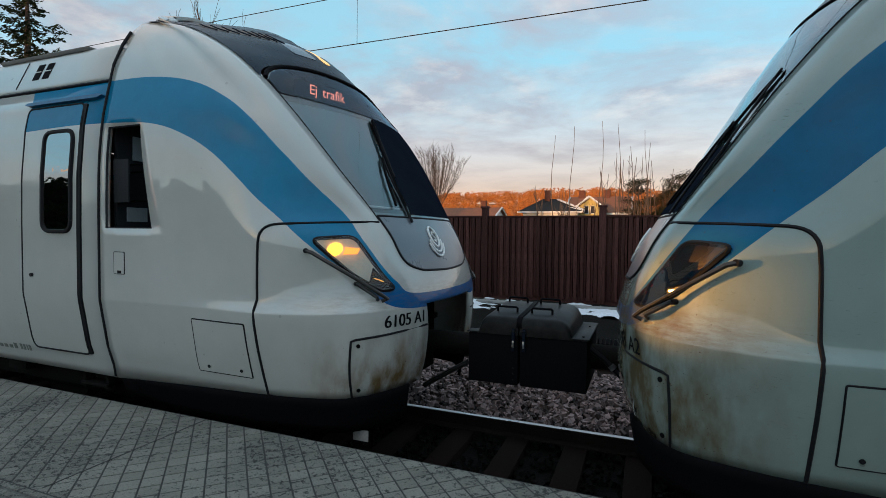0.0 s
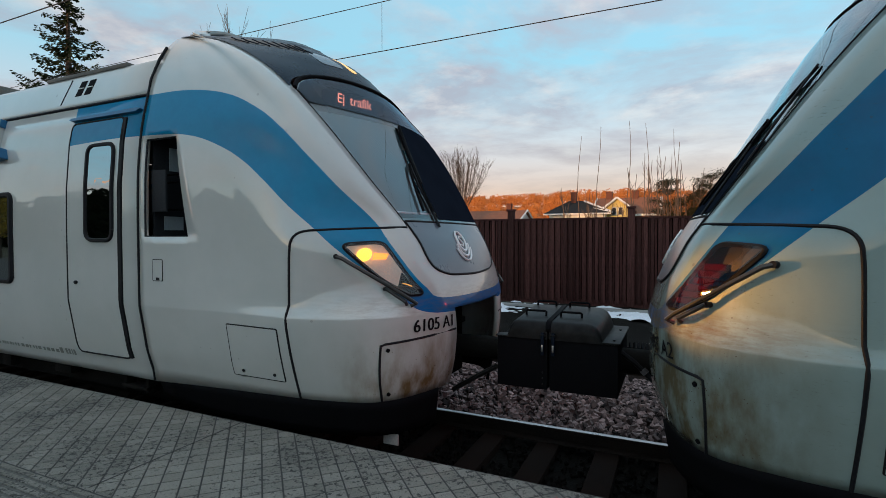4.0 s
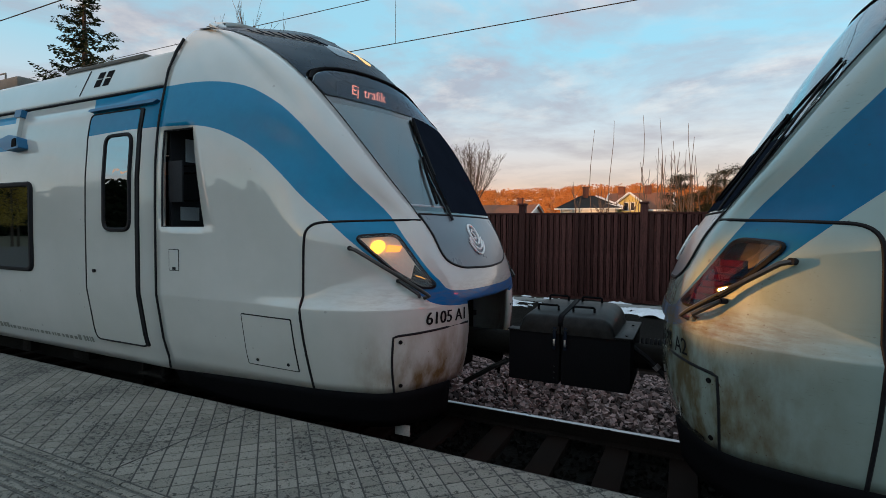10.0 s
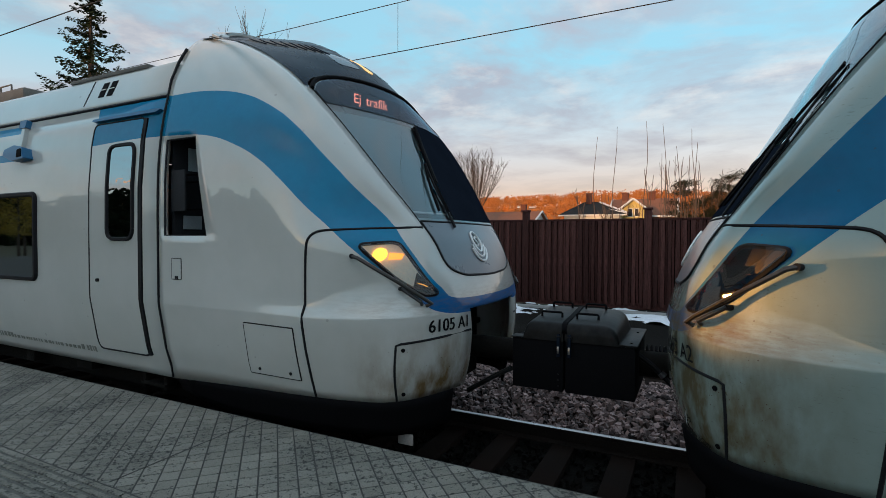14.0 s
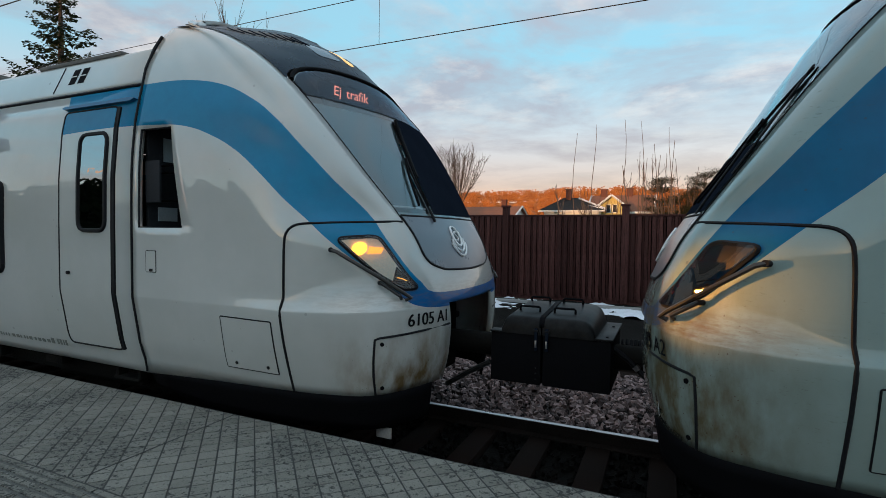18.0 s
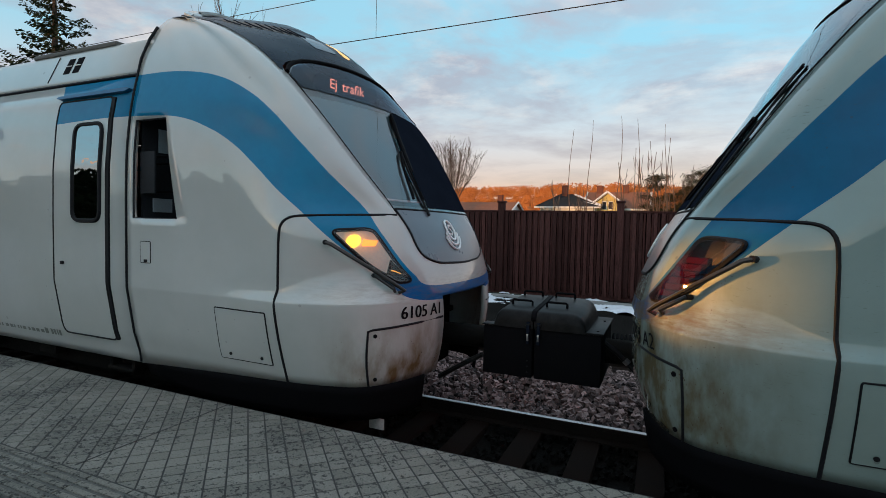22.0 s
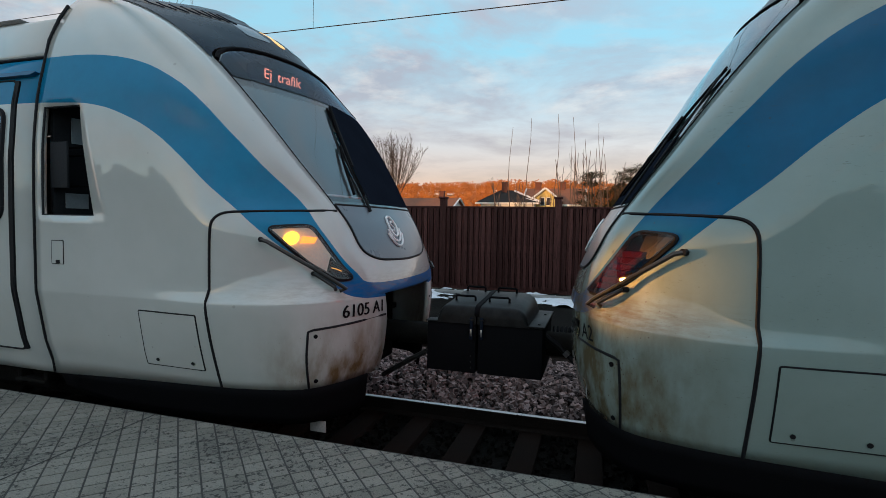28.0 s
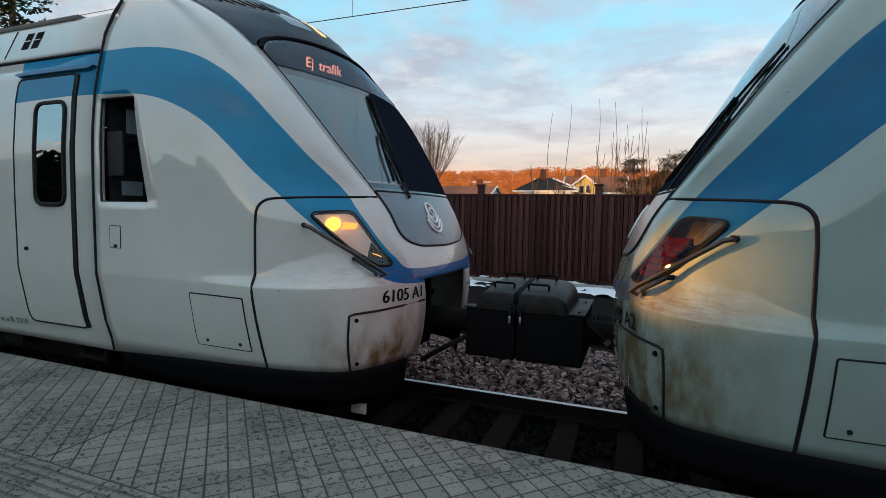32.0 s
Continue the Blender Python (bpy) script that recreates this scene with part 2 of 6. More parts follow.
def pane(name, tint, gloss_tint=(1, 1, 1), rough=0.02, least=0.0):
    """Thin clear glass: see-through with a mirror coat that grows towards grazing."""
    m, n, l, b = nodes_of(name)
    n.remove(b)
    out = n["Material Output"]
    tr = n.new("ShaderNodeBsdfTransparent"); tr.inputs[0].default_value = (*tint, 1)
    gl = n.new("ShaderNodeBsdfGlossy"); gl.inputs["Color"].default_value = (*gloss_tint, 1); gl.inputs["Roughness"].default_value = rough
    fr = n.new("ShaderNodeFresnel"); fr.inputs[0].default_value = 1.52
    ad = n.new("ShaderNodeMath"); ad.operation = "ADD"; ad.use_clamp = True; ad.inputs[1].default_value = least
    l.new(fr.outputs[0], ad.inputs[0])
    mx = n.new("ShaderNodeMixShader")
    l.new(ad.outputs[0], mx.inputs[0]); l.new(tr.outputs[0], mx.inputs[1]); l.new(gl.outputs[0], mx.inputs[2])
    l.new(mx.outputs[0], out.inputs[0])
    MATS[name] = m
    return m


def curve_node(n, l, fac, pts):
    c = n.new("ShaderNodeFloatCurve")
    mp = c.mapping
    mp.use_clip = False
    cu = mp.curves[0]
    cu.points[0].location, cu.points[1].location = pts[0], pts[-1]
    for p in pts[1:-1]:
        cu.points.new(*p)
    mp.update()
    l.new(fac, c.inputs["Value"])
    return c.outputs[0]


def livery(name, white, dirt_amount, blue_tone=1.0, film=0.0, coat=1.65):
    """Pale grey paint with the swept blue band, road dirt low down and round the nose."""
    m, n, l, b = nodes_of(name)
    tc = n.new("ShaderNodeTexCoord")
    sp = n.new("ShaderNodeSeparateXYZ")
    l.new(tc.outputs["Object"], sp.inputs[0])

    def math_(op, a, c=None):
        k = n.new("ShaderNodeMath"); k.operation = op
        for i, val in enumerate((a, c)):
            if val is None:
                continue
            if isinstance(val, (int, float)):
                k.inputs[i].default_value = val
            else:
                l.new(val, k.inputs[i])
        return k.outputs[0]

    # s from -0.4 to 3.6 maps to 0..1, z from 0 to 4 maps to 0..1
    s01 = math_("DIVIDE", math_("ADD", math_("MULTIPLY", sp.outputs["X"], -1.0), 0.4), 4.0)
    z01 = math_("DIVIDE", sp.outputs["Z"], 4.0)
    upper = [(-0.40, 0.95), (-0.27, 0.96), (-0.21, 1.05), (0.111, 1.51), (0.346, 1.80), (0.587, 2.09), (0.87, 2.39), (1.12, 2.56), (1.45, 2.70), (1.85, 2.77), (2.42, 2.79), (3.60, 2.79)]
    lower = [(-0.40, 0.82), (-0.25, 0.85), (-0.10, 0.97), (0.20, 1.25), (0.451, 1.49), (0.68, 1.692), (0.94, 1.935), (1.18, 2.115), (1.45, 2.25), (1.75, 2.345), (2.10, 2.385), (3.60, 2.385)]
    cu = curve_node(n, l, s01, [((s + 0.4) / 4, z / 4) for s, z in upper])
    cl = curve_node(n, l, s01, [((s + 0.4) / 4, z / 4) for s, z in lower])
    inside = math_("MULTIPLY", math_("LESS_THAN", z01, cu), math_("GREATER_THAN", z01, cl))
    inside = math_("MULTIPLY", inside, math_("GREATER_THAN", sp.outputs["X"], -3.50))
    # two thin bands on the carriage further back
    back = math_("LESS_THAN", sp.outputs["X"], -4.93)
    b1 = math_("MULTIPLY", math_("GREATER_THAN", sp.outputs["Z"], 2.66), math_("LESS_THAN", sp.outputs["Z"], 2.745))
    b2 = math_("MULTIPLY", math_("GREATER_THAN", sp.outputs["Z"], 2.335), math_("LESS_THAN", sp.outputs["Z"], 2.425))
    inside = math_("MAXIMUM", inside, math_("MULTIPLY", back, math_("MAXIMUM", b1, b2)))
    v = tc.outputs["Object"]
    g = noise_tex(n, l, v, 9.0, 6)
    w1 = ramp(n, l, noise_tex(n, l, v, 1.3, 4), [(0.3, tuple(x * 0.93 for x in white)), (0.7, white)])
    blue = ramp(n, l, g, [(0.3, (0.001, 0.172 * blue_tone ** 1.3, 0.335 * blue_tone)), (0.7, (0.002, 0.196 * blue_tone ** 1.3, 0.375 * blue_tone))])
    # low on the nose the tint of the red lamp light is put into the blue
    tip = n.new("ShaderNodeMapRange"); tip.inputs["From Min"].default_value, tip.inputs["From Max"].default_value = 1.15, 0.95
    l.new(sp.outputs["Z"], tip.inputs["Value"])
    blue = mixc(n, l, tip.outputs[0], blue, (0.004, 0.105, 0.300))
    col = mixc(n, l, inside, w1, blue)
    # brake dust: brown grime on the low nose, in streaks
    mp = n.new("ShaderNodeMapping"); mp.inputs["Scale"].default_value = (7, 7, 3.0)
    l.new(v, mp.inputs[0])
    streak = noise_tex(n, l, mp.outputs[0], 0.9, 5, 0.6)
    low = n.new("ShaderNodeMapRange"); low.inputs["From Min"].default_value, low.inputs["From Max"].default_value = (1.50, 0.30) if film else (0.82, 0.30)
    l.new(sp.outputs["Z"], low.inputs["Value"])
    fore = n.new("ShaderNodeMapRange"); fore.inputs["From Min"].default_value, fore.inputs["From Max"].default_value = -0.62 if film else -0.40, 0.15
    l.new(sp.outputs["X"], fore.inputs["Value"])
    dirt = math_("MULTIPLY", math_("MULTIPLY", low.outputs[0], fore.outputs[0]), ramp(n, l, streak, [(0.36, (0.12,) * 3), (0.70, (0.85,) * 3)]))
    dirt = math_("MULTIPLY", dirt, dirt_amount)
    col = mixc(n, l, dirt, col, (0.105, 0.080, 0.040) if film else (0.175, 0.115, 0.050))
    # thin wind-drawn streaks of grime, long in the running direction
    wm = n.new("ShaderNodeMapping"); wm.inputs["Scale"].default_value = (6.0, 6.0, 30.0)
    l.new(v, wm.inputs[0])
    wind = ramp(n, l, noise_tex(n, l, wm.outputs[0], 3.2, 7, 0.72), [(0.60, (0,) * 3), (0.68, (1,) * 3)])
    patch = ramp(n, l, noise_tex(n, l, v, 2.4, 4), [(0.42, (0,) * 3), (0.62, (1,) * 3)])
    col = mixc(n, l, math_("MULTIPLY", math_("MULTIPLY", wind, patch), film), col, (0.055, 0.052, 0.040))
    # olive tone over the body where film is set, stronger towards the sill
    haze = ramp(n, l, noise_tex(n, l, v, 1.1, 5, 0.6), [(0.3, (0.2,) * 3), (0.7, (1,) * 3)])
    col = mixc(n, l, math_("MULTIPLY", math_("MULTIPLY", haze, low.outputs[0]), film * 0.62), col, (0.125, 0.130, 0.090))
    # brown grime blown along the crease of the nose
    crease = n.new("ShaderNodeFloatCurve")
    cm = crease.mapping.curves[0]
    cm.points[0].location, cm.points[1].location = (0.0, 0.0), (1.0, 0.0)
    for q in ((0.200, 0.0), (0.222, 1.0), (0.245, 0.7), (0.300, 0.0)):
        cm.points.new(*q)
    crease.mapping.update()
    l.new(z01, crease.inputs["Value"])
    gm = n.new("ShaderNodeMapping"); gm.inputs["Scale"].default_value = (2.5, 2.5, 14.0)
    l.new(v, gm.inputs[0])
    blown = ramp(n, l, noise_tex(n, l, gm.outputs[0], 2.6, 7, 0.7), [(0.42, (0.05,) * 3), (0.64, (1,) * 3)])
    nosew = n.new("ShaderNodeMapRange"); nosew.inputs["From Min"].default_value, nosew.inputs["From Max"].default_value = -0.75, 0.12
    l.new(sp.outputs["X"], nosew.inputs["Value"])
    col = mixc(n, l, math_("MULTIPLY", math_("MULTIPLY", blown, crease.outputs[0]), math_("MULTIPLY", nosew.outputs[0], 0.35 + 0.9 * film)), col, (0.135, 0.085, 0.036))
    # small dark specks
    sv = n.new("ShaderNodeTexVoronoi"); sv.inputs["Scale"].default_value = 46.0
    l.new(v, sv.inputs["Vector"])
    speck = math_("MULTIPLY", math_("LESS_THAN", sv.outputs["Distance"], math_("MULTIPLY", math_("SUBTRACT", noise_tex(n, l, v, 11.0, 3), 0.50), 1.3)), math_("MULTIPLY", math_("MULTIPLY", low.outputs[0], fore.outputs[0]), 0.9 * dirt_amount))
    col = mixc(n, l, speck, col, (0.09, 0.06, 0.04))
    stain = ramp(n, l, noise_tex(n, l, v, 0.9, 7, 0.62), [(0.40, (0.80, 0.82, 0.79)), (0.62, (1, 1, 1))])
    col = mixc(n, l, min(1.0, 0.25 * dirt_amount), col, stain, "MULTIPLY")
    fv = n.new("ShaderNodeTexVoronoi"); fv.inputs["Scale"].default_value = 7.0
    l.new(v, fv.inputs["Vector"])
    fly = math_("MULTIPLY", math_("LESS_THAN", fv.outputs["Distance"], math_("MULTIPLY", math_("SUBTRACT", noise_tex(n, l, v, 3.1, 2), 0.46), 0.5)), 0.16 * dirt_amount)
    col = mixc(n, l, fly, col, (0.05, 0.045, 0.04))
    l.new(col, b.inputs["Base Color"])
    rr = n.new("ShaderNodeMapRange"); rr.inputs["To Min"].default_value, rr.inputs["To Max"].default_value = 0.32, 0.75
    l.new(dirt, rr.inputs["Value"])
    l.new(rr.outputs[0], b.inputs["Roughness"])
    # the blue is a duller film than the lacquer round it
    l.new(math_("SUBTRACT", 1.0, math_("MULTIPLY", inside, 0.68)), b.inputs["Coat Weight"])
    b.inputs["Coat Roughness"].default_value = 0.012
    b.inputs["Coat IOR"].default_value = coat
    b.inputs["Specular IOR Level"].default_value = 0.06
    bn = n.new("ShaderNodeBump"); bn.inputs["Strength"].default_value, bn.inputs["Distance"].default_value = 0.05, 0.004
    l.new(noise_tex(n, l, v, 2.0, 2), bn.inputs["Height"]); l.new(bn.outputs[0], b.inputs["Normal"])
    MATS[name] = m
    return m


livery("livery_clean", (0.525, 0.537, 0.515), 1.5, coat=1.75)
# grime, and also dimmer light and dark reflections put into the darker base
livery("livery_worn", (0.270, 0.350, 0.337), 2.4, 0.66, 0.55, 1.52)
plain("rubber", (0.012, 0.012, 0.014), 0.55, vary=0.3, spec=0.12)
plain("black_plastic", (0.004, 0.004, 0.005), 0.75, vary=0.35, bump=0.2, spec=0.06)
plain("dark_roof_paint", (0.005, 0.013, 0.026), 0.28, vary=0.15, bump=0.02, spec=0.06)
plain("nose_grey", (0.115, 0.130, 0.155), 0.30, vary=0.06, bump=0.02, coat=0.25)
plain("undercarriage", (0.008, 0.007, 0.006), 0.85, vary=0.5, bump=0.5, depth=0.01, spec=0.12)
plain("white_mark", (0.86, 0.87, 0.87), 0.5, vary=0.05, bump=0.02)
plain("black_mark", (0.010, 0.010, 0.011), 0.7, vary=0.05, bump=0.0, spec=0.05)
plain("steel", (0.42, 0.42, 0.43), 0.35, metal=1.0, vary=0.15, bump=0.05)
plain("rail_shine", (0.46, 0.43, 0.43), 0.30, metal=1.0, vary=0.1, bump=0.03)
plain("rail_rust", (0.025, 0.018, 0.015), 0.8, vary=0.35, bump=0.3, spec=0.12)
plain("cab_dark", (0.03, 0.032, 0.036), 0.8, vary=0.2, spec=0.12)
plain("cab_cloth", (0.05, 0.055, 0.07), 0.9, vary=0.2)
plain("joint_sand", (0.040, 0.040, 0.038), 0.95, fine=120, vary=0.4, bump=0.5)
plain("kerb_concrete", (0.27, 0.27, 0.26), 0.85, fine=70, vary=0.25, bump=0.4, depth=0.004)
plain("ballast", (0.06, 0.048, 0.045), 0.9, fine=30, coarse=2, vary=0.5, bump=0.8, depth=0.02, random_tone=0.3, spec=0.12)
# track stones and sleepers near black: shade below the trains is in their colour
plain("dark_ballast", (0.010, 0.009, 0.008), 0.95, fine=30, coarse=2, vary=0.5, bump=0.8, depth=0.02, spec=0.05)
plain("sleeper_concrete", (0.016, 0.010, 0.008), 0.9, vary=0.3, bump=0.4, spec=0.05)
plain("snow", (0.72, 0.75, 0.80), 0.7, fine=25, coarse=4, vary=0.12, bump=0.5, depth=0.02)
plain("soil", (0.08, 0.075, 0.05), 0.95, fine=12, coarse=0.6, vary=0.5, bump=0.6, depth=0.03, spec=0.12)
plain("fence_board", (0.076, 0.031, 0.027), 0.8, fine=22, coarse=5, vary=0.75, bump=0.4, stretch=(6, 6, 0.6), random_tone=0.35, spec=0.12)
plain("wire_metal", (0.03, 0.03, 0.03), 0.5, metal=0.6, vary=0.1, bump=0)
plain("bark", (0.07, 0.055, 0.045), 0.95, fine=14, vary=0.4, bump=0.6, spec=0.2)
plain("twig", (0.10, 0.075, 0.06), 0.95, vary=0.3, bump=0, spec=0.2)
plain("needles", (0.018, 0.030, 0.014), 0.8, fine=20, vary=0.5, bump=0, random_tone=0.3, spec=0.12)
plain("pine_needles", (0.022, 0.022, 0.010), 0.8, fine=20, vary=0.5, bump=0, spec=0.12)
# the orange of the low sun is mixed into this base colour
plain("autumn_wood", (0.42, 0.135, 0.022), 0.95, fine=3.0, coarse=0.05, vary=0.55, bump=0)
plain("roof_dark_tile", (0.018, 0.017, 0.017), 0.85, vary=0.25, bump=0.3, spec=0.2)
plain("roof_brown_tile", (0.20, 0.085, 0.050), 0.8, fine=8, vary=0.3, bump=0.3, spec=0.2)
plain("yellow_wood", (0.52, 0.43, 0.16), 0.75, fine=14, vary=0.12, bump=0.2, spec=0.2)
plain("white_wood", (0.70, 0.70, 0.68), 0.7, vary=0.08, bump=0.1)
plain("brick_dark", (0.12, 0.05, 0.035), 0.9, vary=0.3, spec=0.2)
plain("birch_leaf", (0.40, 0.30, 0.05), 0.8, vary=0.3, bump=0)
pane("windscreen_glass", (0.80, 0.88, 0.90), (0.82, 0.95, 1.0), least=0.06)
pane("side_glass", (0.22, 0.25, 0.26), (0.9, 0.96, 1.0), least=0.34)
pane("lamp_glass", (0.95, 0.95, 0.94), least=0.02)
plain("lamp_reflector", (0.85, 0.78, 0.66), 0.35, metal=0.0, vary=0.15, bump=0)
glow("headlamp_yellow", (1.0, 0.52, 0.05), 2.3)
glow("headlamp_side", (1.0, 0.40, 0.05), 1.1)
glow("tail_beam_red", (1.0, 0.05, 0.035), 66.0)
plain("tail_red", (0.010, 0.0008, 0.0006), 0.7, vary=0.2, bump=0, spec=0.0)
plain("lamp_grey", (0.035, 0.038, 0.042), 0.4, vary=0.2, bump=0)
plain("lamp_inner", (0.009, 0.007, 0.006), 0.6, vary=0.3, bump=0.05, spec=0.0)
glow("led_orange", (1.0, 0.24, 0.14), 5.0)
glow("top_lamp", (1.0, 0.55, 0.18), 0.8)


def stone_material(name, lo, hi):
    """Crushed stone: every stone its own tone."""
    m, n, l, b = nodes_of(name)
    geo = n.new("ShaderNodeNewGeometry")
    tone = ramp(n, l, geo.outputs["Random Per Island"], [(0.0, lo), (0.6, tuple((x + y) / 2 for x, y in zip(lo, hi))), (1.0, hi)])
    g = ramp(n, l, noise_tex(n, l, geo.outputs["Position"], 60, 4), [(0.3, (0.7, 0.7, 0.7)), (0.7, (1.1, 1.1, 1.1))])
    l.new(mixc(n, l, 1.0, tone, g, "MULTIPLY"), b.inputs["Base Color"])
    b.inputs["Roughness"].default_value, b.inputs["Specular IOR Level"].default_value = 0.9, 0.2
    MATS[name] = m


stone_material("ballast_stone", (0.007, 0.005, 0.005), (0.36, 0.262, 0.25))
plain("coupler_lid", (0.010, 0.010, 0.010), 0.45, fine=14, coarse=5, vary=0.85, bump=0.25, spec=0.10)
plain("sign_white", (0.45, 0.40, 0.36), 0.7, vary=0.3)
plain("blind_cloth", (0.20, 0.245, 0.25), 0.9, fine=3, coarse=1.2, vary=0.12, bump=0.1, stretch=(1, 1, 0.1), spec=0.2)
plain("fairing_blue", (0.008, 0.115, 0.25), 0.35, vary=0.1, bump=0.03)
plain("faded_mark", (0.16, 0.17, 0.15), 0.7, vary=0.3, bump=0)
plain("roof_unit_paint", (0.13, 0.125, 0.115), 0.8, vary=0.3, bump=0.2)
pane("car_glass", (0.10, 0.11, 0.10), (0.9, 0.96, 0.95), least=0.26)


def paving_material(name, island):
    """Worn concrete pavers: each with its own tone, damp dark blotches over all."""
    m, n, l, b = nodes_of(name)
    geo = n.new("ShaderNodeNewGeometry")
    if island:
        rnd_out = geo.outputs["Random Per Island"]
    else:
        rnd_out = n.new("ShaderNodeObjectInfo").outputs["Random"]
    pos = geo.outputs["Position"]
    tone = ramp(n, l, rnd_out, [(0.0, (0.160, 0.154, 0.131)), (0.5, (0.190, 0.183, 0.157)), (1.0, (0.224, 0.216, 0.187))])
    # dark pits and grit, crowded where the damp patches are
    big = noise_tex(n, l, pos, 1.6, 6, 0.65)
    mid = noise_tex(n, l, pos, 30, 5, 0.7)
    add = n.new("ShaderNodeMath"); add.operation = "MULTIPLY_ADD"
    add.inputs[1].default_value = 0.42
    l.new(big, add.inputs[0]); l.new(mid, add.inputs[2])
    speck = ramp(n, l, add.outputs[0], [(0.605, (0.10, 0.11, 0.12)), (0.665, (1, 1, 1))])
    blotch = ramp(n, l, big, [(0.34, (0.62, 0.64, 0.66)), (0.56, (1, 1, 1))])
    fine = ramp(n, l, noise_tex(n, l, pos, 120, 4, 0.7), [(0.34, (0.62, 0.63, 0.64)), (0.66, (1.22, 1.22, 1.20))])
    c = mixc(n, l, 0.88, tone, speck, "MULTIPLY")
    c = mixc(n, l, 0.85, c, blotch, "MULTIPLY")
    c = mixc(n, l, 1.0, c, fine, "MULTIPLY")
    l.new(c, b.inputs["Base Color"])
    b.inputs["Roughness"].default_value = 0.85
    bn = n.new("ShaderNodeBump"); bn.inputs["Strength"].default_value, bn.inputs["Distance"].default_value = 0.6, 0.004
    l.new(noise_tex(n, l, pos, 70, 5), bn.inputs["Height"]); l.new(bn.outputs[0], b.inputs["Normal"])
    MATS[name] = m


paving_material("paving", False)
paving_material("paving_joined", True)
paving_material("tactile", False)
plain("tactile_groove", (0.085, 0.085, 0.078), 0.9, fine=45, coarse=7, vary=0.75, bump=0.5, depth=0.004)
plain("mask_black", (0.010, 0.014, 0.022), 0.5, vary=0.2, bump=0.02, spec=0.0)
plain("rail_chrome", (0.045, 0.042, 0.040), 0.32, metal=0.6, vary=0.3, bump=0.05)
plain("brown_wood_wall", (0.16, 0.08, 0.05), 0.8, vary=0.2, spec=0.2)
plain("notice_pale", (0.42, 0.47, 0.50), 0.6, vary=0.15, bump=0)
plain("display_grey", (0.13, 0.15, 0.19), 0.6, vary=0.1, bump=0)
pane("screen_band", (0.30, 0.38, 0.46), (0.45, 0.55, 0.65), least=0.0)
plain("fence_gap", (0.012, 0.006, 0.005), 0.9, vary=0.3, spec=0.1)
plain("roof_lamp_glass", (0.10, 0.13, 0.16), 0.12, vary=0.1, bump=0, spec=0.6)
pane("smoked_glass", (0.26, 0.23, 0.22), least=0.01)

# ---- building helpers ----
def box_bm(bm, x0, x1, y0, y1, z0, z1, bevel=0.0):
    vs = [bm.verts.new(p) for p in ((x0, y0, z0), (x1, y0, z0), (x1, y1, z0), (x0, y1, z0), (x0, y0, z1), (x1, y0, z1), (x1, y1, z1), (x0, y1, z1))]
    fs = [bm.faces.new([vs[i] for i in q]) for q in ((0, 3, 2, 1), (4, 5, 6, 7), (0, 1, 5, 4), (1, 2, 6, 5), (2, 3, 7, 6), (3, 0, 4, 7))]
    if bevel:
        es = {e for f in fs for e in f.edges}
        bmesh.ops.bevel(bm, geom=list(es), offset=bevel, segments=2, affect="EDGES", profile=0.5)
    return bm


def box(x0, x1, y0, y1, z0, z1, bevel=0.0):
    return box_bm(bmesh.new(), x0, x1, y0, y1, z0, z1, bevel)


def tube(path, r, sides=8, bm=None, taper=None, flat=None):
    """A tube along a list of points; taper gives the radius at its end; flat squashes it along a given direction."""
    bm = bm or bmesh.new()
    path = [Vector(p) for p in path]
    rings, prev = [], None
    for i, p in enumerate(path):
        d = (path[min(i + 1, len(path) - 1)] - path[max(i - 1, 0)]).normalized()
        up = Vector((0, 0, 1)) if abs(d.z) < 0.9 else Vector((0, 1, 0))
        u = d.cross(up).normalized() if prev is None else (prev - d * prev.dot(d)).normalized()
        prev = u
        w = d.cross(u).normalized()
        k = r if taper is None else r + (taper - r) * i / (len(path) - 1)
        rings.append([bm.verts.new(p + (u * math.cos(a) + w * math.sin(a)) * k) for a in (2 * math.pi * j / sides for j in range(sides))])
    for a, b in zip(rings, rings[1:]):
        for j in range(sides):
            bm.faces.new((a[j], a[(j + 1) % sides], b[(j + 1) % sides], b[j]))
    bm.faces.new(rings[0][::-1])
    bm.faces.new(rings[-1])
    return bm


def finish(bm, name, material, smooth=True, orient=True):
    if orient:
        bmesh.ops.recalc_face_normals(bm, faces=bm.faces)
    me = bpy.data.meshes.new(name)
    bm.to_mesh(me)
    bm.free()
    for mm in (material if isinstance(material, (list, tuple)) else [material]):
        me.materials.append(MATS[mm])
    if smooth:
        me.polygons.foreach_set("use_smooth", [True] * len(me.polygons))
        me.set_sharp_from_angle(angle=radians(35))
    return me


def part(name, bm, material, parent, label="", smooth=True, orient=True):
    ob = new(name, finish(bm, name, material, smooth, orient))
    if parent is not None:
        ob.parent = parent
    if label:
        tagged(ob, label)
    return ob


def thing(name, label, category, group="", m=None, kind=""):
    ob = new(name)
    ob.empty_display_size = 0.1
    if m is not None:
        ob.matrix_basis = m
    return tagged(ob, label, category, group, kind)


def solo(name, bm, material, label, category, group="", kind="", smooth=True):
    return tagged(part(name, bm, material, None, "", smooth), label, category, group, kind)


# ---- the nose surface: sections at heights, stations from the centre line to the side ----
CENTRE, SIDE_Y, X_LEFT, X_RIGHT, RAIL = 4.555, 2.975, -2.055, 0.168, -0.565
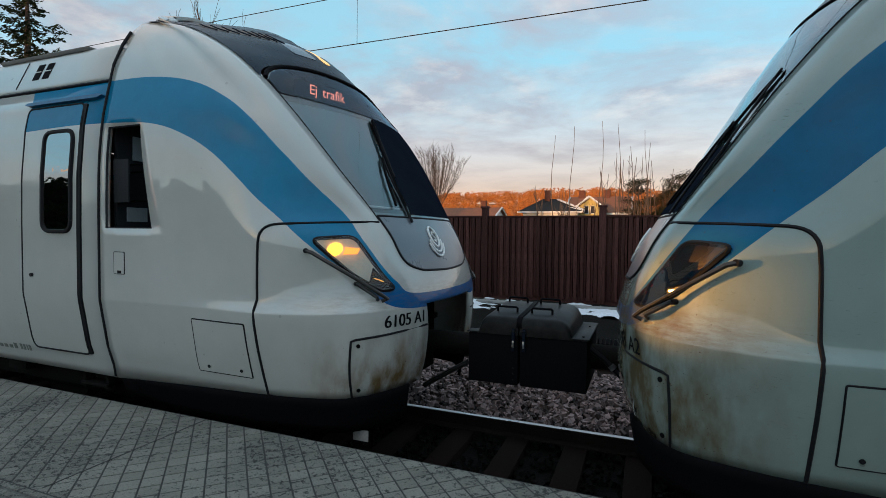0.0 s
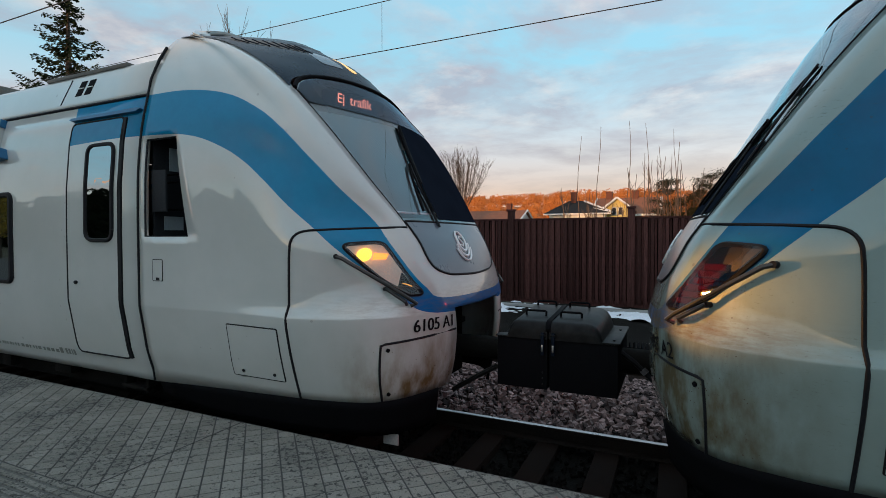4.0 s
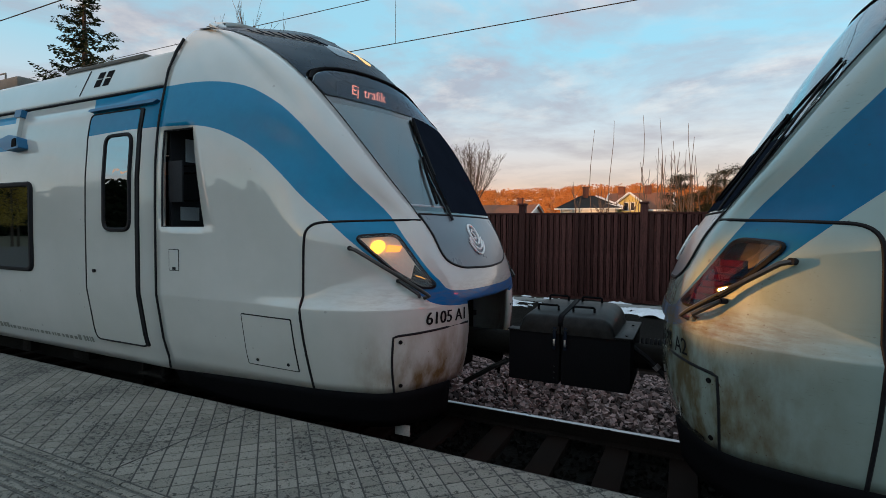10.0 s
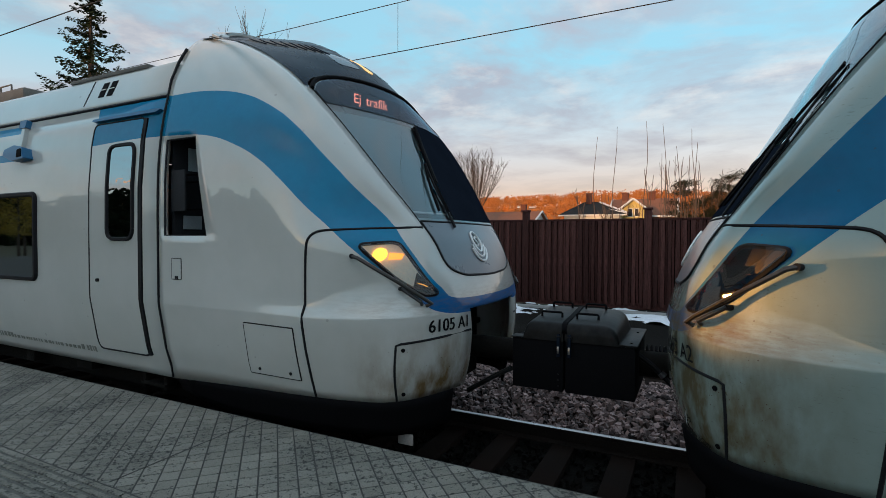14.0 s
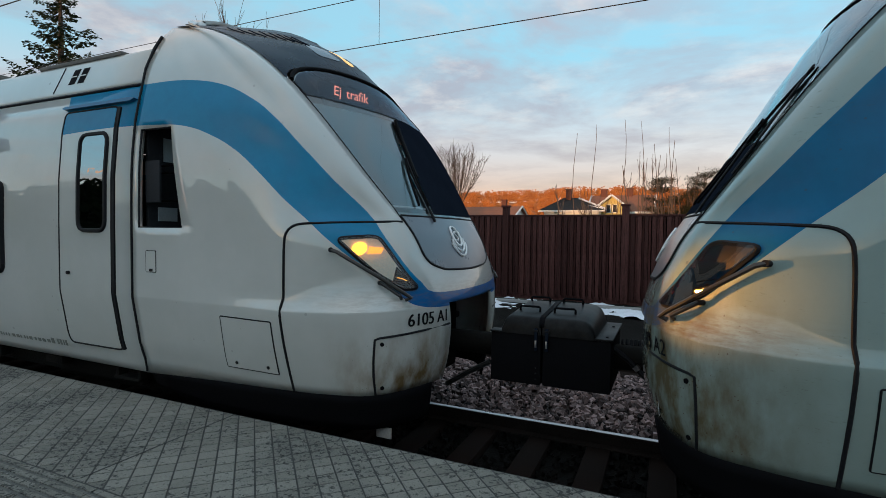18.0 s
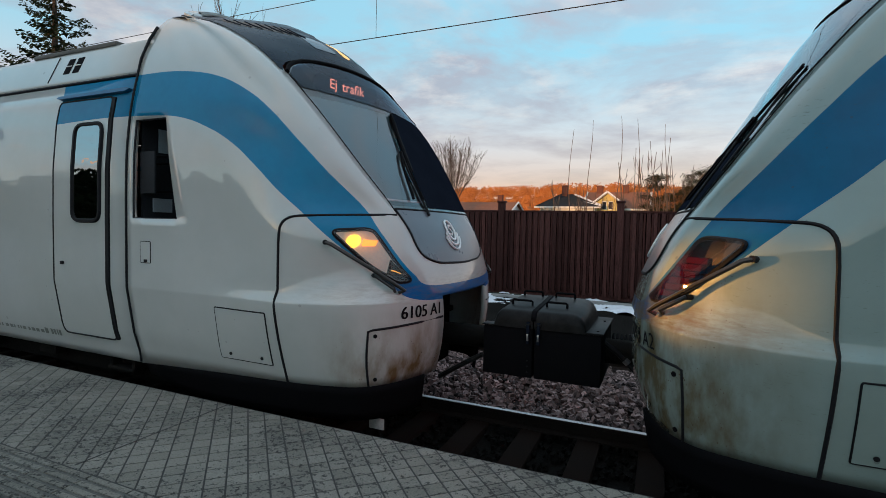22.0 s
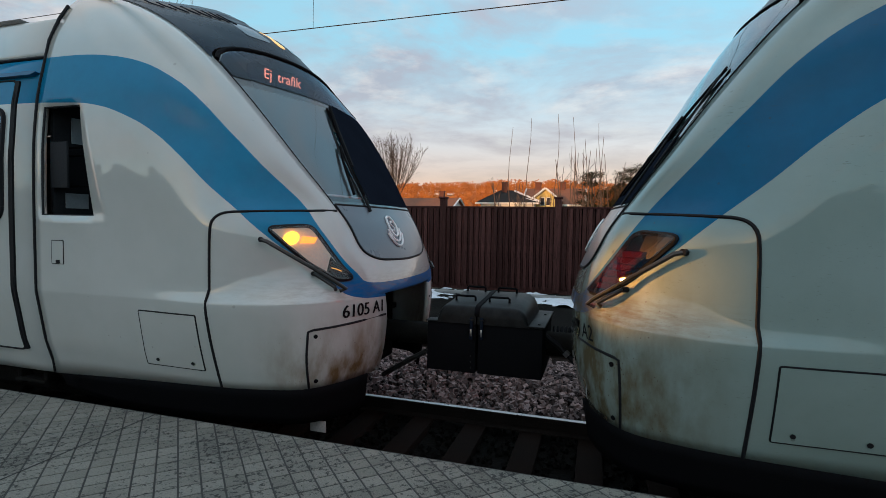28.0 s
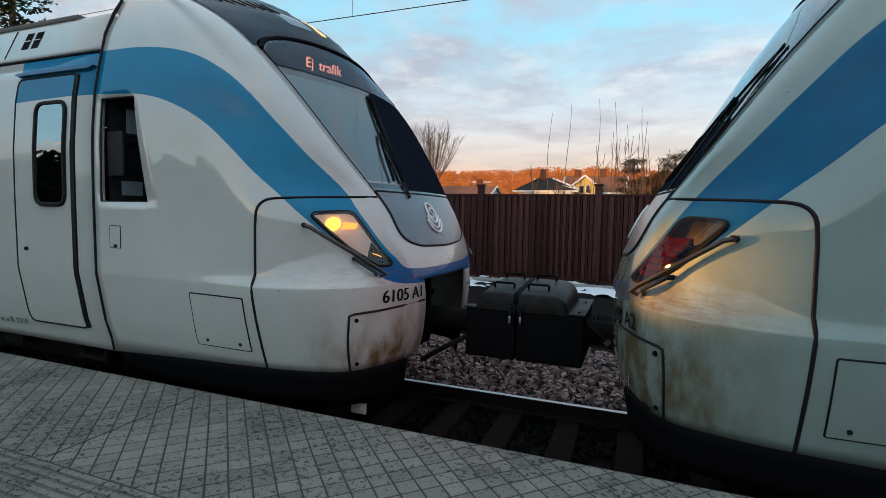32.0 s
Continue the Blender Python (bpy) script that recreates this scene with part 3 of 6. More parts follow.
#          z     pillar         flank         shoulder      side
SECTIONS = [
    (0.17, -0.20, 0.85, 0.01, 1.28, 0.35, 1.425, 0.75, 1.48),
    (0.40, -0.26, 0.88, -0.03, 1.31, 0.35, 1.48, 0.75, 1.548),
    (0.64, -0.28, 0.88, -0.02, 1.34, 0.35, 1.53, 0.75, 1.605),
    (0.84, -0.27, 0.90, 0.00, 1.36, 0.35, 1.56, 0.75, 1.635),
    (0.852, -0.267, 0.903, 0.00, 1.347, 0.3435, 1.5496, 0.75, 1.631),
    (0.93, -0.25, 0.92, 0.00, 1.26, 0.30, 1.48, 0.75, 1.605),
    (1.05, -0.22, 0.92, 0.00, 1.18, 0.30, 1.44, 0.75, 1.610),
    (1.41, -0.085, 0.89, 0.08, 1.16, 0.33, 1.44, 0.75, 1.615),
    (1.55, 0.00, 0.90, 0.15, 1.12, 0.50, 1.49, 0.88, 1.615),
    (1.95, 0.274, 1.047, 0.465, 1.35, 0.85, 1.56, 1.25, 1.610),
    (2.40, 0.60, 1.19, 0.87, 1.49, 1.30, 1.56, 1.65, 1.575),
    (2.70, 0.86, 1.25, 1.20, 1.45, 1.60, 1.50, 1.80, 1.520),
    (2.95, 1.15, 1.24, 1.50, 1.40, 1.80, 1.44, 2.00, 1.460),
    (3.14, 1.45, 1.20, 1.75, 1.32, 2.00, 1.36, 2.15, 1.375),
    (3.30, 1.77, 1.15, 2.00, 1.24, 2.20, 1.28, 2.32, 1.290),
    (3.42, 2.10, 1.10, 2.25, 1.16, 2.34, 1.18, 2.39, 1.190),
    (3.55, 2.32, 0.86, 2.36, 0.89, 2.39, 0.905, 2.405, 0.910),
    (3.65, 2.385, 0.60, 2.395, 0.62, 2.40, 0.63, 2.41, 0.640),
    (3.72, 2.405, 0.16, 2.408, 0.17, 2.410, 0.175, 2.415, 0.180),
]
SEAM_S = 2.42
_zs = np.array([r[0] for r in SECTIONS])
_tab = np.array([r[1:] for r in SECTIONS])
_tab[:, 1::2] = np.maximum(_tab[:, 1::2] - 0.05, 0.1)  # body half a decimetre slimmer


def _hermite(xs, ys, x):
    """Smooth interpolation without overshoot."""
    x = min(max(x, xs[0]), xs[-1])
    d = np.diff(ys, axis=0) / np.diff(xs)[:, None]
    k = int(min(np.searchsorted(xs, x, "right") - 1, len(xs) - 2))

    def slope(i):
        if i == 0 or i == len(xs) - 1:
            return d[0] if i == 0 else d[-1]
        p = d[i - 1] * d[i]
        return np.where(p > 0, 2 * p / np.where(p > 0, d[i - 1] + d[i], 1), 0)

    h = xs[k + 1] - xs[k]
    t = (x - xs[k]) / h
    return ((1 + 2 * t) * (1 - t) ** 2 * ys[k] + t * (1 - t) ** 2 * h * slope(k) + t * t * (3 - 2 * t) * ys[k + 1] + t * t * (t - 1) * h * slope(k + 1))


_plan_cache = {}


def plan(z):
    key = round(z, 4)
    if key not in _plan_cache:
        r = _hermite(_zs, _tab, z)
        bulge = float(np.interp(z, [0.9, 1.5, 2.0, 2.4, 2.7, 2.95, 3.14, 3.30, 3.42, 3.55, 3.65, 3.72], [0.10, 0.08, 0.10, 0.15, 0.22, 0.33, 0.47, 0.61, 0.74, 0.74, 0.60, 0.30]))
        c = np.array([(r[0] - bulge, 0.0), (r[0] - bulge * 0.72, r[1] * 0.5), (r[0], r[1]), (r[2], r[3]), (r[4], r[5]), (r[6], r[7])])
        _plan_cache[key] = c
    return _plan_cache[key]


_a_knots = np.array([0.0, 0.5, 1.0, 2.0, 3.0, 4.0])


def side_width(s, z):
    """Half width of the flat side: the crease of the nose dies away towards the car."""
    c = plan(z)[-1]
    if z > 1.6:
        return float(c[1])
    t = min(1.0, max(0.0, (s - c[0]) / 0.75))
    return float(c[1] + (carriage_w(z) - c[1]) * t * t * (3 - 2 * t))


def pt(a, z):
    """Place on the skin, in (s, w): station a (0 centre, 1 pillar, 4 side; beyond: metres of side plus 4)."""
    c = plan(z)
    if a >= 4:
        s = c[-1][0] + (a - 4)
        return s, side_width(s, z)
    s = abs(a)
    k = int(min(np.searchsorted(_a_knots, s, "right") - 1, 4))
    h = _a_knots[k + 1] - _a_knots[k]
    t = (s - _a_knots[k]) / h

    def tan(i):
        if i == 0:
            return np.array((0.0, (c[1][1] - c[0][1]) / 0.5))
        if i == 5:
            return np.array((c[5][0] - c[4][0], 0.0))
        d0 = (c[i] - c[i - 1]) / (_a_knots[i] - _a_knots[i - 1])
        d1 = (c[i + 1] - c[i]) / (_a_knots[i + 1] - _a_knots[i])
        return 0.5 * (d0 + d1)

    p = (1 + 2 * t) * (1 - t) ** 2 * c[k] + t * (1 - t) ** 2 * h * tan(k) + t * t * (3 - 2 * t) * c[k + 1] + t * t * (t - 1) * h * tan(k + 1)
    return float(p[0]), float(p[1])


def a_of(s, z):
    """Station on the skin whose distance from the nose is s."""
    lo, hi = 0.3, 4.0
    if s >= pt(4, z)[0]:
        return 4 + s - pt(4, z)[0]
    for _ in range(30):
        mid = (lo + hi) / 2
        if pt(mid, z)[0] < s:
            lo = mid
        else:
            hi = mid
    return (lo + hi) / 2


def carriage_w(z):
    return float(np.interp(z, [0.17, 0.40, 0.84, 1.50, 1.95, 2.40, 2.70, 2.82, 3.18, 3.30, 3.36], [1.420, 1.490, 1.562, 1.565, 1.560, 1.525, 1.470, 1.445, 1.28, 1.00, 0.0]))


def skin(s, z, off=0.0, side=-1):
    """Local place on the train's side at s behind the nose line and height z, lifted off by a little."""
    def raw(s, z):
        if s > SEAM_S:
            return np.array((-s, carriage_w(z), z))
        q = pt(a_of(s, z), z)
        return np.array((-q[0], q[1], z))
    p = raw(s, z)
    if off:
        e = 0.012
        n = np.cross(raw(s + e, z) - raw(s - e, z), raw(s, z + e) - raw(s, z - e))
        n = n / (np.linalg.norm(n) + 1e-9)
        if n[1] < 0:
            n = -n
        p = p + n * off
    return Vector((p[0], side * p[1], p[2]))


def front(a, z, off=0.0):
    """Local place on the front, a from -1 to 1 between the pillars."""
    def raw(a, z):
        s, w = pt(abs(a), z)
        return np.array((-s, math.copysign(w, a) if a else 0.0, z))
    p = raw(a, z)
    if off:
        n = np.cross(raw(a + 0.02, z) - raw(a - 0.02, z), raw(a, z + 0.02) - raw(a, z - 0.02))
        n = n / (np.linalg.norm(n) + 1e-9)
        if n[0] < 0:
            n = -n
        p = p + n * off
    return Vector(p)


def rounded(points, r=0.04, seg=5):
    """A closed outline with its corners rounded; r one radius or one for each corner."""
    out, k = [], len(points)
    for i in range(k):
        p0, p1, p2 = (Vector((*points[j % k], 0)) for j in (i - 1, i, i + 1))
        rr = r[i] if isinstance(r, (list, tuple)) else r
        d0, d1 = (p0 - p1), (p2 - p1)
        rr = min(rr, d0.length * 0.45, d1.length * 0.45)
        a, b = p1 + d0.normalized() * rr, p1 + d1.normalized() * rr
        for j in range(seg + 1):
            t = j / seg
            q = a * (1 - t) ** 2 + p1 * 2 * t * (1 - t) + b * t * t
            out.append((q.x, q.y))
    return out


def dense(points, step=0.05, closed=True):
    out = []
    k = len(points)
    for i in range(k if closed else k - 1):
        (x0, y0), (x1, y1) = points[i], points[(i + 1) % k]
        m = max(1, int(math.hypot(x1 - x0, y1 - y0) / step))
        out += [(x0 + (x1 - x0) * j / m, y0 + (y1 - y0) * j / m) for j in range(m)]
    if not closed:
        out.append(points[-1])
    return out


def drape(outline, off, thick, side, place=None, rings=4):
    """A plate that follows the skin, with a rim."""
    place = place or (lambda s, z, o: skin(s, z, o, side))
    pts = dense(outline, 0.06)
    cx, cy = sum(p[0] for p in pts) / len(pts), sum(p[1] for p in pts) / len(pts)
    bm = bmesh.new()
    last = None
    mid = bm.verts.new(place(cx, cy, off))
    for k in range(1, rings + 1):
        ring = [bm.verts.new(place(cx + (x - cx) * k / rings, cy + (y - cy) * k / rings, off)) for x, y in pts]
        for j in range(len(pts)):
            i = (j + 1) % len(pts)
            if last is None:
                bm.faces.new((mid, ring[j], ring[i]))
            else:
                bm.faces.new((last[j], ring[j], ring[i], last[i]))
        last = ring
    low = [bm.verts.new(place(x, y, off - thick)) for x, y in pts]
    for j in range(len(pts)):
        i = (j + 1) % len(pts)
        bm.faces.new((last[j], low[j], low[i], last[i]))
    return bm


def seal(outline, r, side, off=0.0, closed=True, place=None, step=0.05):
    place = place or (lambda s, z, o: skin(s, z, o, side))
    pts = dense(outline, step, closed)
    if closed:
        pts.append(pts[0])
    return tube([place(x, y, off) for x, y in pts], r, 6)

# ---- trains ----
WIN_BACK, WIN_LOW, WIN_TOP = 2.335, 1.47, 2.36


def win_front(z):
    return 1.76 + (z - WIN_LOW) * 0.20


def screen_top(a):
    return 2.74 + 0.26 * (1 - min(1, abs(a)) ** 4)


def sill_drop(s):
    """The sill falls a little from the nose to the car behind it."""
    return 0.068 * min(1.0, max(0.0, (s - 0.65) / 1.77))


def nose_shell(parent, paint):
    """The moulded cab shell with real openings for windscreen and side windows, and a wall thickness."""
    rows = sorted(set([0.17, 0.24, 0.32] + [0.40 + 0.06 * i for i in range(8)] + [0.836, 0.843, 0.852, 0.875, 0.90, 0.93] + [0.98 + 0.07 * i for i in range(7)] + [WIN_LOW]
                      + [1.55 + 0.08 * i for i in range(10)] + [WIN_TOP] + [2.44 + 0.08 * i for i in range(12)] + [3.42, 3.50, 3.55, 3.60, 3.65, 3.69, 3.72]))
    cols = [i / 6 for i in range(0, 6)] + [1 + i / 7 for i in range(0, 21)] + [4.0]

    def side_cols(z):
        sb = pt(4, z)[0]
        wf = max(win_front(min(max(z, WIN_LOW), WIN_TOP)), sb + 0.012) if z < 2.8 else sb + 0.006
        wb = max(WIN_BACK, wf + 0.006)
        wb = min(wb, SEAM_S - 0.004)
        wf = min(wf, wb - 0.002)
        out = [sb + (wf - sb) * k / 6 for k in range(1, 7)] + [wf + (wb - wf) * k / 4 for k in range(1, 5)] + [max(SEAM_S, wb + 0.003)]
        return out

    bm = bmesh.new()
    for side in (-1, 1):
        grid, inner = [], []
        for z in rows:
            ring = [pt(a, z) for a in cols] + [(s, side_width(s, z)) for s in side_cols(z)]
            grid.append([bm.verts.new((-s, side * w, z - (sill_drop(s) if z < 0.2 else 0.0))) for s, w in ring])
        nc = len(grid[0])
        i_wf, i_wb = len(cols) + 5, len(cols) + 9
        for k in range(len(rows) - 1):
            z0, z1 = rows[k], rows[k + 1]
            for c in range(nc - 1):
                if c < 6 and z0 > 1.60:
                    continue
                if i_wf <= c < i_wb and z0 >= WIN_LOW - 1e-6 and z1 <= WIN_TOP + 1e-6:
                    continue
                if c < 4 and z1 < 0.86:
                    continue
                bm.faces.new((grid[k][c], grid[k][c + 1], grid[k + 1][c + 1], grid[k + 1][c]))
    bmesh.ops.remove_doubles(bm, verts=bm.verts, dist=0.0008)
    bmesh.ops.recalc_face_normals(bm, faces=bm.faces)
    ref = max(bm.faces, key=lambda f: f.calc_center_median().y)
    if ref.normal.y < 0:
        bmesh.ops.reverse_faces(bm, faces=bm.faces)
    shell = part("cab_shell", bm, paint, parent, "pale grey cab shell with a swept blue band", orient=False)
    so = shell.modifiers.new("wall", "SOLIDIFY")
    so.thickness, so.offset = 0.045, -1
    return shell


def band_grid(bm, fn, us, vs):
    g = [[bm.verts.new(fn(u, v)) for u in us] for v in vs]
    for k in range(len(vs) - 1):
        for c in range(len(us) - 1):
            bm.faces.new((g[k][c], g[k][c + 1], g[k + 1][c + 1], g[k + 1][c]))
    return bm


def carriage(parent, paint, length, side):
    """The car behind the cab: sides, cove and roof as one extruded shell."""
    prof = [(1.412, 0.102)] + [(carriage_w(z), z) for z in (0.17, 0.26, 0.40, 0.60, 0.84, 1.1, 1.5, 1.95, 2.2, 2.4, 2.6, 2.78)]
    us = [SEAM_S + 0.012 + (length - SEAM_S) * (i / 24) for i in range(25)]
    for sd in (-1, 1):
        bm = bmesh.new()
        band_grid(bm, lambda u, v: Vector((-u, sd * prof[v][0], prof[v][1])), us, range(len(prof)))
        ob = part("car_side", bm, paint, parent)
        so = ob.modifiers.new("wall", "SOLIDIFY"); so.thickness, so.offset = 0.05, -1
    roof = [(1.437, 2.815), (1.42, 2.86), (1.295, 3.16), (1.26, 3.20), (0.95, 3.29), (0.5, 3.34), (0, 3.35)]
    roof = roof + [(-w, z) for w, z in roof[-2::-1]]
    bm = bmesh.new()
    band_grid(bm, lambda u, v: Vector((-u, roof[v][0], roof[v][1])), us, range(len(roof)))
    ob = part("roof", bm, paint, parent)
    so = ob.modifiers.new("wall", "SOLIDIFY"); so.thickness, so.offset = 0.04, -1
    for sd in (-1, 1):
        part("roof_joint", tube([(-u, sd * 1.442, 2.80) for u in us], 0.014, 6), "rubber", parent)
    # end wall and floor close the shell
    part("end_wall", box(-length - 0.06, -length, -1.45, 1.45, 0.17, 3.2), paint, parent)
    part("car_floor", box(-length, -0.75, -1.27, 1.27, 0.11, 0.19), "undercarriage", parent)


def rect_ss(s0, s1, z0, z1, r=0.03):
    return rounded([(s0, z0), (s1, z0), (s1, z1), (s0, z1)], r)


TAIL_LENSES = []


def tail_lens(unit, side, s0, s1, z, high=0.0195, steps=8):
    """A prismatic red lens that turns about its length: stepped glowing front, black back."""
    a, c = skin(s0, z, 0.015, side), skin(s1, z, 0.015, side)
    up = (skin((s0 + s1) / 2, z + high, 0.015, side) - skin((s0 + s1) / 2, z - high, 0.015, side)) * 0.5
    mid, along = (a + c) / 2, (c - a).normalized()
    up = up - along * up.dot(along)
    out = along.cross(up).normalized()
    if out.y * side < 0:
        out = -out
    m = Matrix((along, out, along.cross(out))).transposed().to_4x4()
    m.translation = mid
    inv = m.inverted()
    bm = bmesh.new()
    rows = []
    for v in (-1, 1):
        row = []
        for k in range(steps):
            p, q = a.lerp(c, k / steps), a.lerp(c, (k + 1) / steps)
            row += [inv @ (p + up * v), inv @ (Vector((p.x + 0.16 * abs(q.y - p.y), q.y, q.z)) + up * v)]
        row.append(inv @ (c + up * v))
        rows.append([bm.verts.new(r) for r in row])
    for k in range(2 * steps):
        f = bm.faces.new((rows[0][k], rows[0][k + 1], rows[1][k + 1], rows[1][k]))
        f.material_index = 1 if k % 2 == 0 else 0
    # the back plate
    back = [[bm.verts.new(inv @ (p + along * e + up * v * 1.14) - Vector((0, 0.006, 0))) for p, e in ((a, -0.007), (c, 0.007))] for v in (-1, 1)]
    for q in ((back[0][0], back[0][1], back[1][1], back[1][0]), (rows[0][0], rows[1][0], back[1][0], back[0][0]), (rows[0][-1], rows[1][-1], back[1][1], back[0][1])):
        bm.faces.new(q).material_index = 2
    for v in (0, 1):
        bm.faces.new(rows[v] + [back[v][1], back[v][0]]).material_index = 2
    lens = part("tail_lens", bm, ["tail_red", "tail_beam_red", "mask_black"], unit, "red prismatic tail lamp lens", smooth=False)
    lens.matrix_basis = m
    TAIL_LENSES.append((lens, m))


def lamp_unit(parent, side, lit):
    """Slanting headlamp: black gasket, reflector bowl, projector lenses and a clear cover."""
    out = rounded([(0.300, 1.405), (0.085, 1.425), (-0.205, 1.005), (-0.130, 1.000), (0.03, 1.10)], [0.05, 0.05, 0.035, 0.02, 0.12])
    unit = part("headlamp", drape(out, 0.004, 0.01, side, rings=5), "lamp_reflector" if lit else "lamp_inner", parent, "slanting headlamp unit with a black gasket")
    part("gasket", seal(out, 0.017, side, 0.004, step=0.03), "rubber", unit)
    nrm = (skin(0.1, 1.3, 0.1, side) - skin(0.1, 1.3, 0.0, side)).normalized()

    def disc(s, z, ru, rv, off, mat, name):
        bm = bmesh.new()
        mid = bm.verts.new(skin(s, z, off + 0.008, side))
        ring = [bm.verts.new(skin(s + ru * math.cos(t), z + rv * math.sin(t), off, side)) for t in (2 * math.pi * j / 20 for j in range(20))]
        for j in range(20):
            bm.faces.new((mid, ring[j], ring[(j + 1) % 20]))
        return part(name, bm, mat, unit)

    if lit:
        disc(0.165, 1.325, 0.040, 0.052, 0.010, "headlamp_yellow", "lens")
        bm = bmesh.new()
        pts = [(0.115, 1.340), (0.035, 1.330), (0.045, 1.285), (0.118, 1.285)]
        v = [bm.verts.new(skin(s, z, 0.010, side)) for s, z in pts]
        bm.faces.new(v)
        part("lens", bm, "headlamp_side", unit, "amber glowing inner lens")
        dk = rounded([(-0.06, 1.185), (-0.19, 1.02), (-0.13, 1.008), (-0.045, 1.05)], 0.015)
        part("end_piece", drape(dk, 0.010, 0.006, side, rings=3), "black_plastic", unit, "dark inner end of the lamp")
        part("marker_lens", tube([skin(-0.075, 1.095, 0.013, side), skin(-0.105, 1.085, 0.013, side), skin(-0.135, 1.068, 0.013, side)], 0.004, 6), "headlamp_side", unit)
    else:
        # painted rear reflection, dark inner wall, and the red lamp in short turning lenses
        part("rear_lens", drape(rounded([(0.27, 1.395), (0.135, 1.405), (0.075, 1.245), (0.155, 1.265)], 0.015), 0.010, 0.005, side, rings=3), "lamp_grey", unit, "grey plate in the lamp's rear, a reflection put into its colour")
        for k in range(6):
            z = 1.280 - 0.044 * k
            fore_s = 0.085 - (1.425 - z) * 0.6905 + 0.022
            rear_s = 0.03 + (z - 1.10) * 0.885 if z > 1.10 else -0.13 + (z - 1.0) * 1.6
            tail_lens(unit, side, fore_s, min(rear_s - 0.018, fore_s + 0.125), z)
    part("cover", drape(out, 0.030 if not lit else 0.022, 0.004, side, rings=5), "lamp_glass" if lit else "smoked_glass", unit, "clear plastic lamp cover").visible_shadow = False
    return unit


def handrail(parent, side):
    """Grab rail below the headlamp, on knobs, with a short second rail."""
    p = [skin(0.325, 1.315, 0.03, side), skin(0.29, 1.30, 0.055, side), skin(0.05, 1.10, 0.075, side), skin(-0.12, 0.955, 0.075, side), skin(-0.165, 0.925, 0.06, side), skin(-0.15, 0.915, 0.02, side)]
    r = part("grab_rail", tube(p, 0.0155, 10), "rail_chrome", parent, "black bent grab rail")
    part("rail_knob", tube([skin(0.325, 1.315, -0.005, side), skin(0.325, 1.315, 0.045, side)], 0.020, 10), "rubber", r)
    part("lower_rail", tube([skin(0.03, 1.055, 0.0, side), skin(0.03, 1.055, 0.045, side), skin(-0.11, 0.935, 0.06, side), skin(-0.125, 0.93, 0.01, side)], 0.015, 10), "rail_chrome", r)
    part("rail_knob", tube([skin(0.03, 1.055, -0.005, side), skin(0.03, 1.055, 0.05, side)], 0.018, 10), "rubber", r)


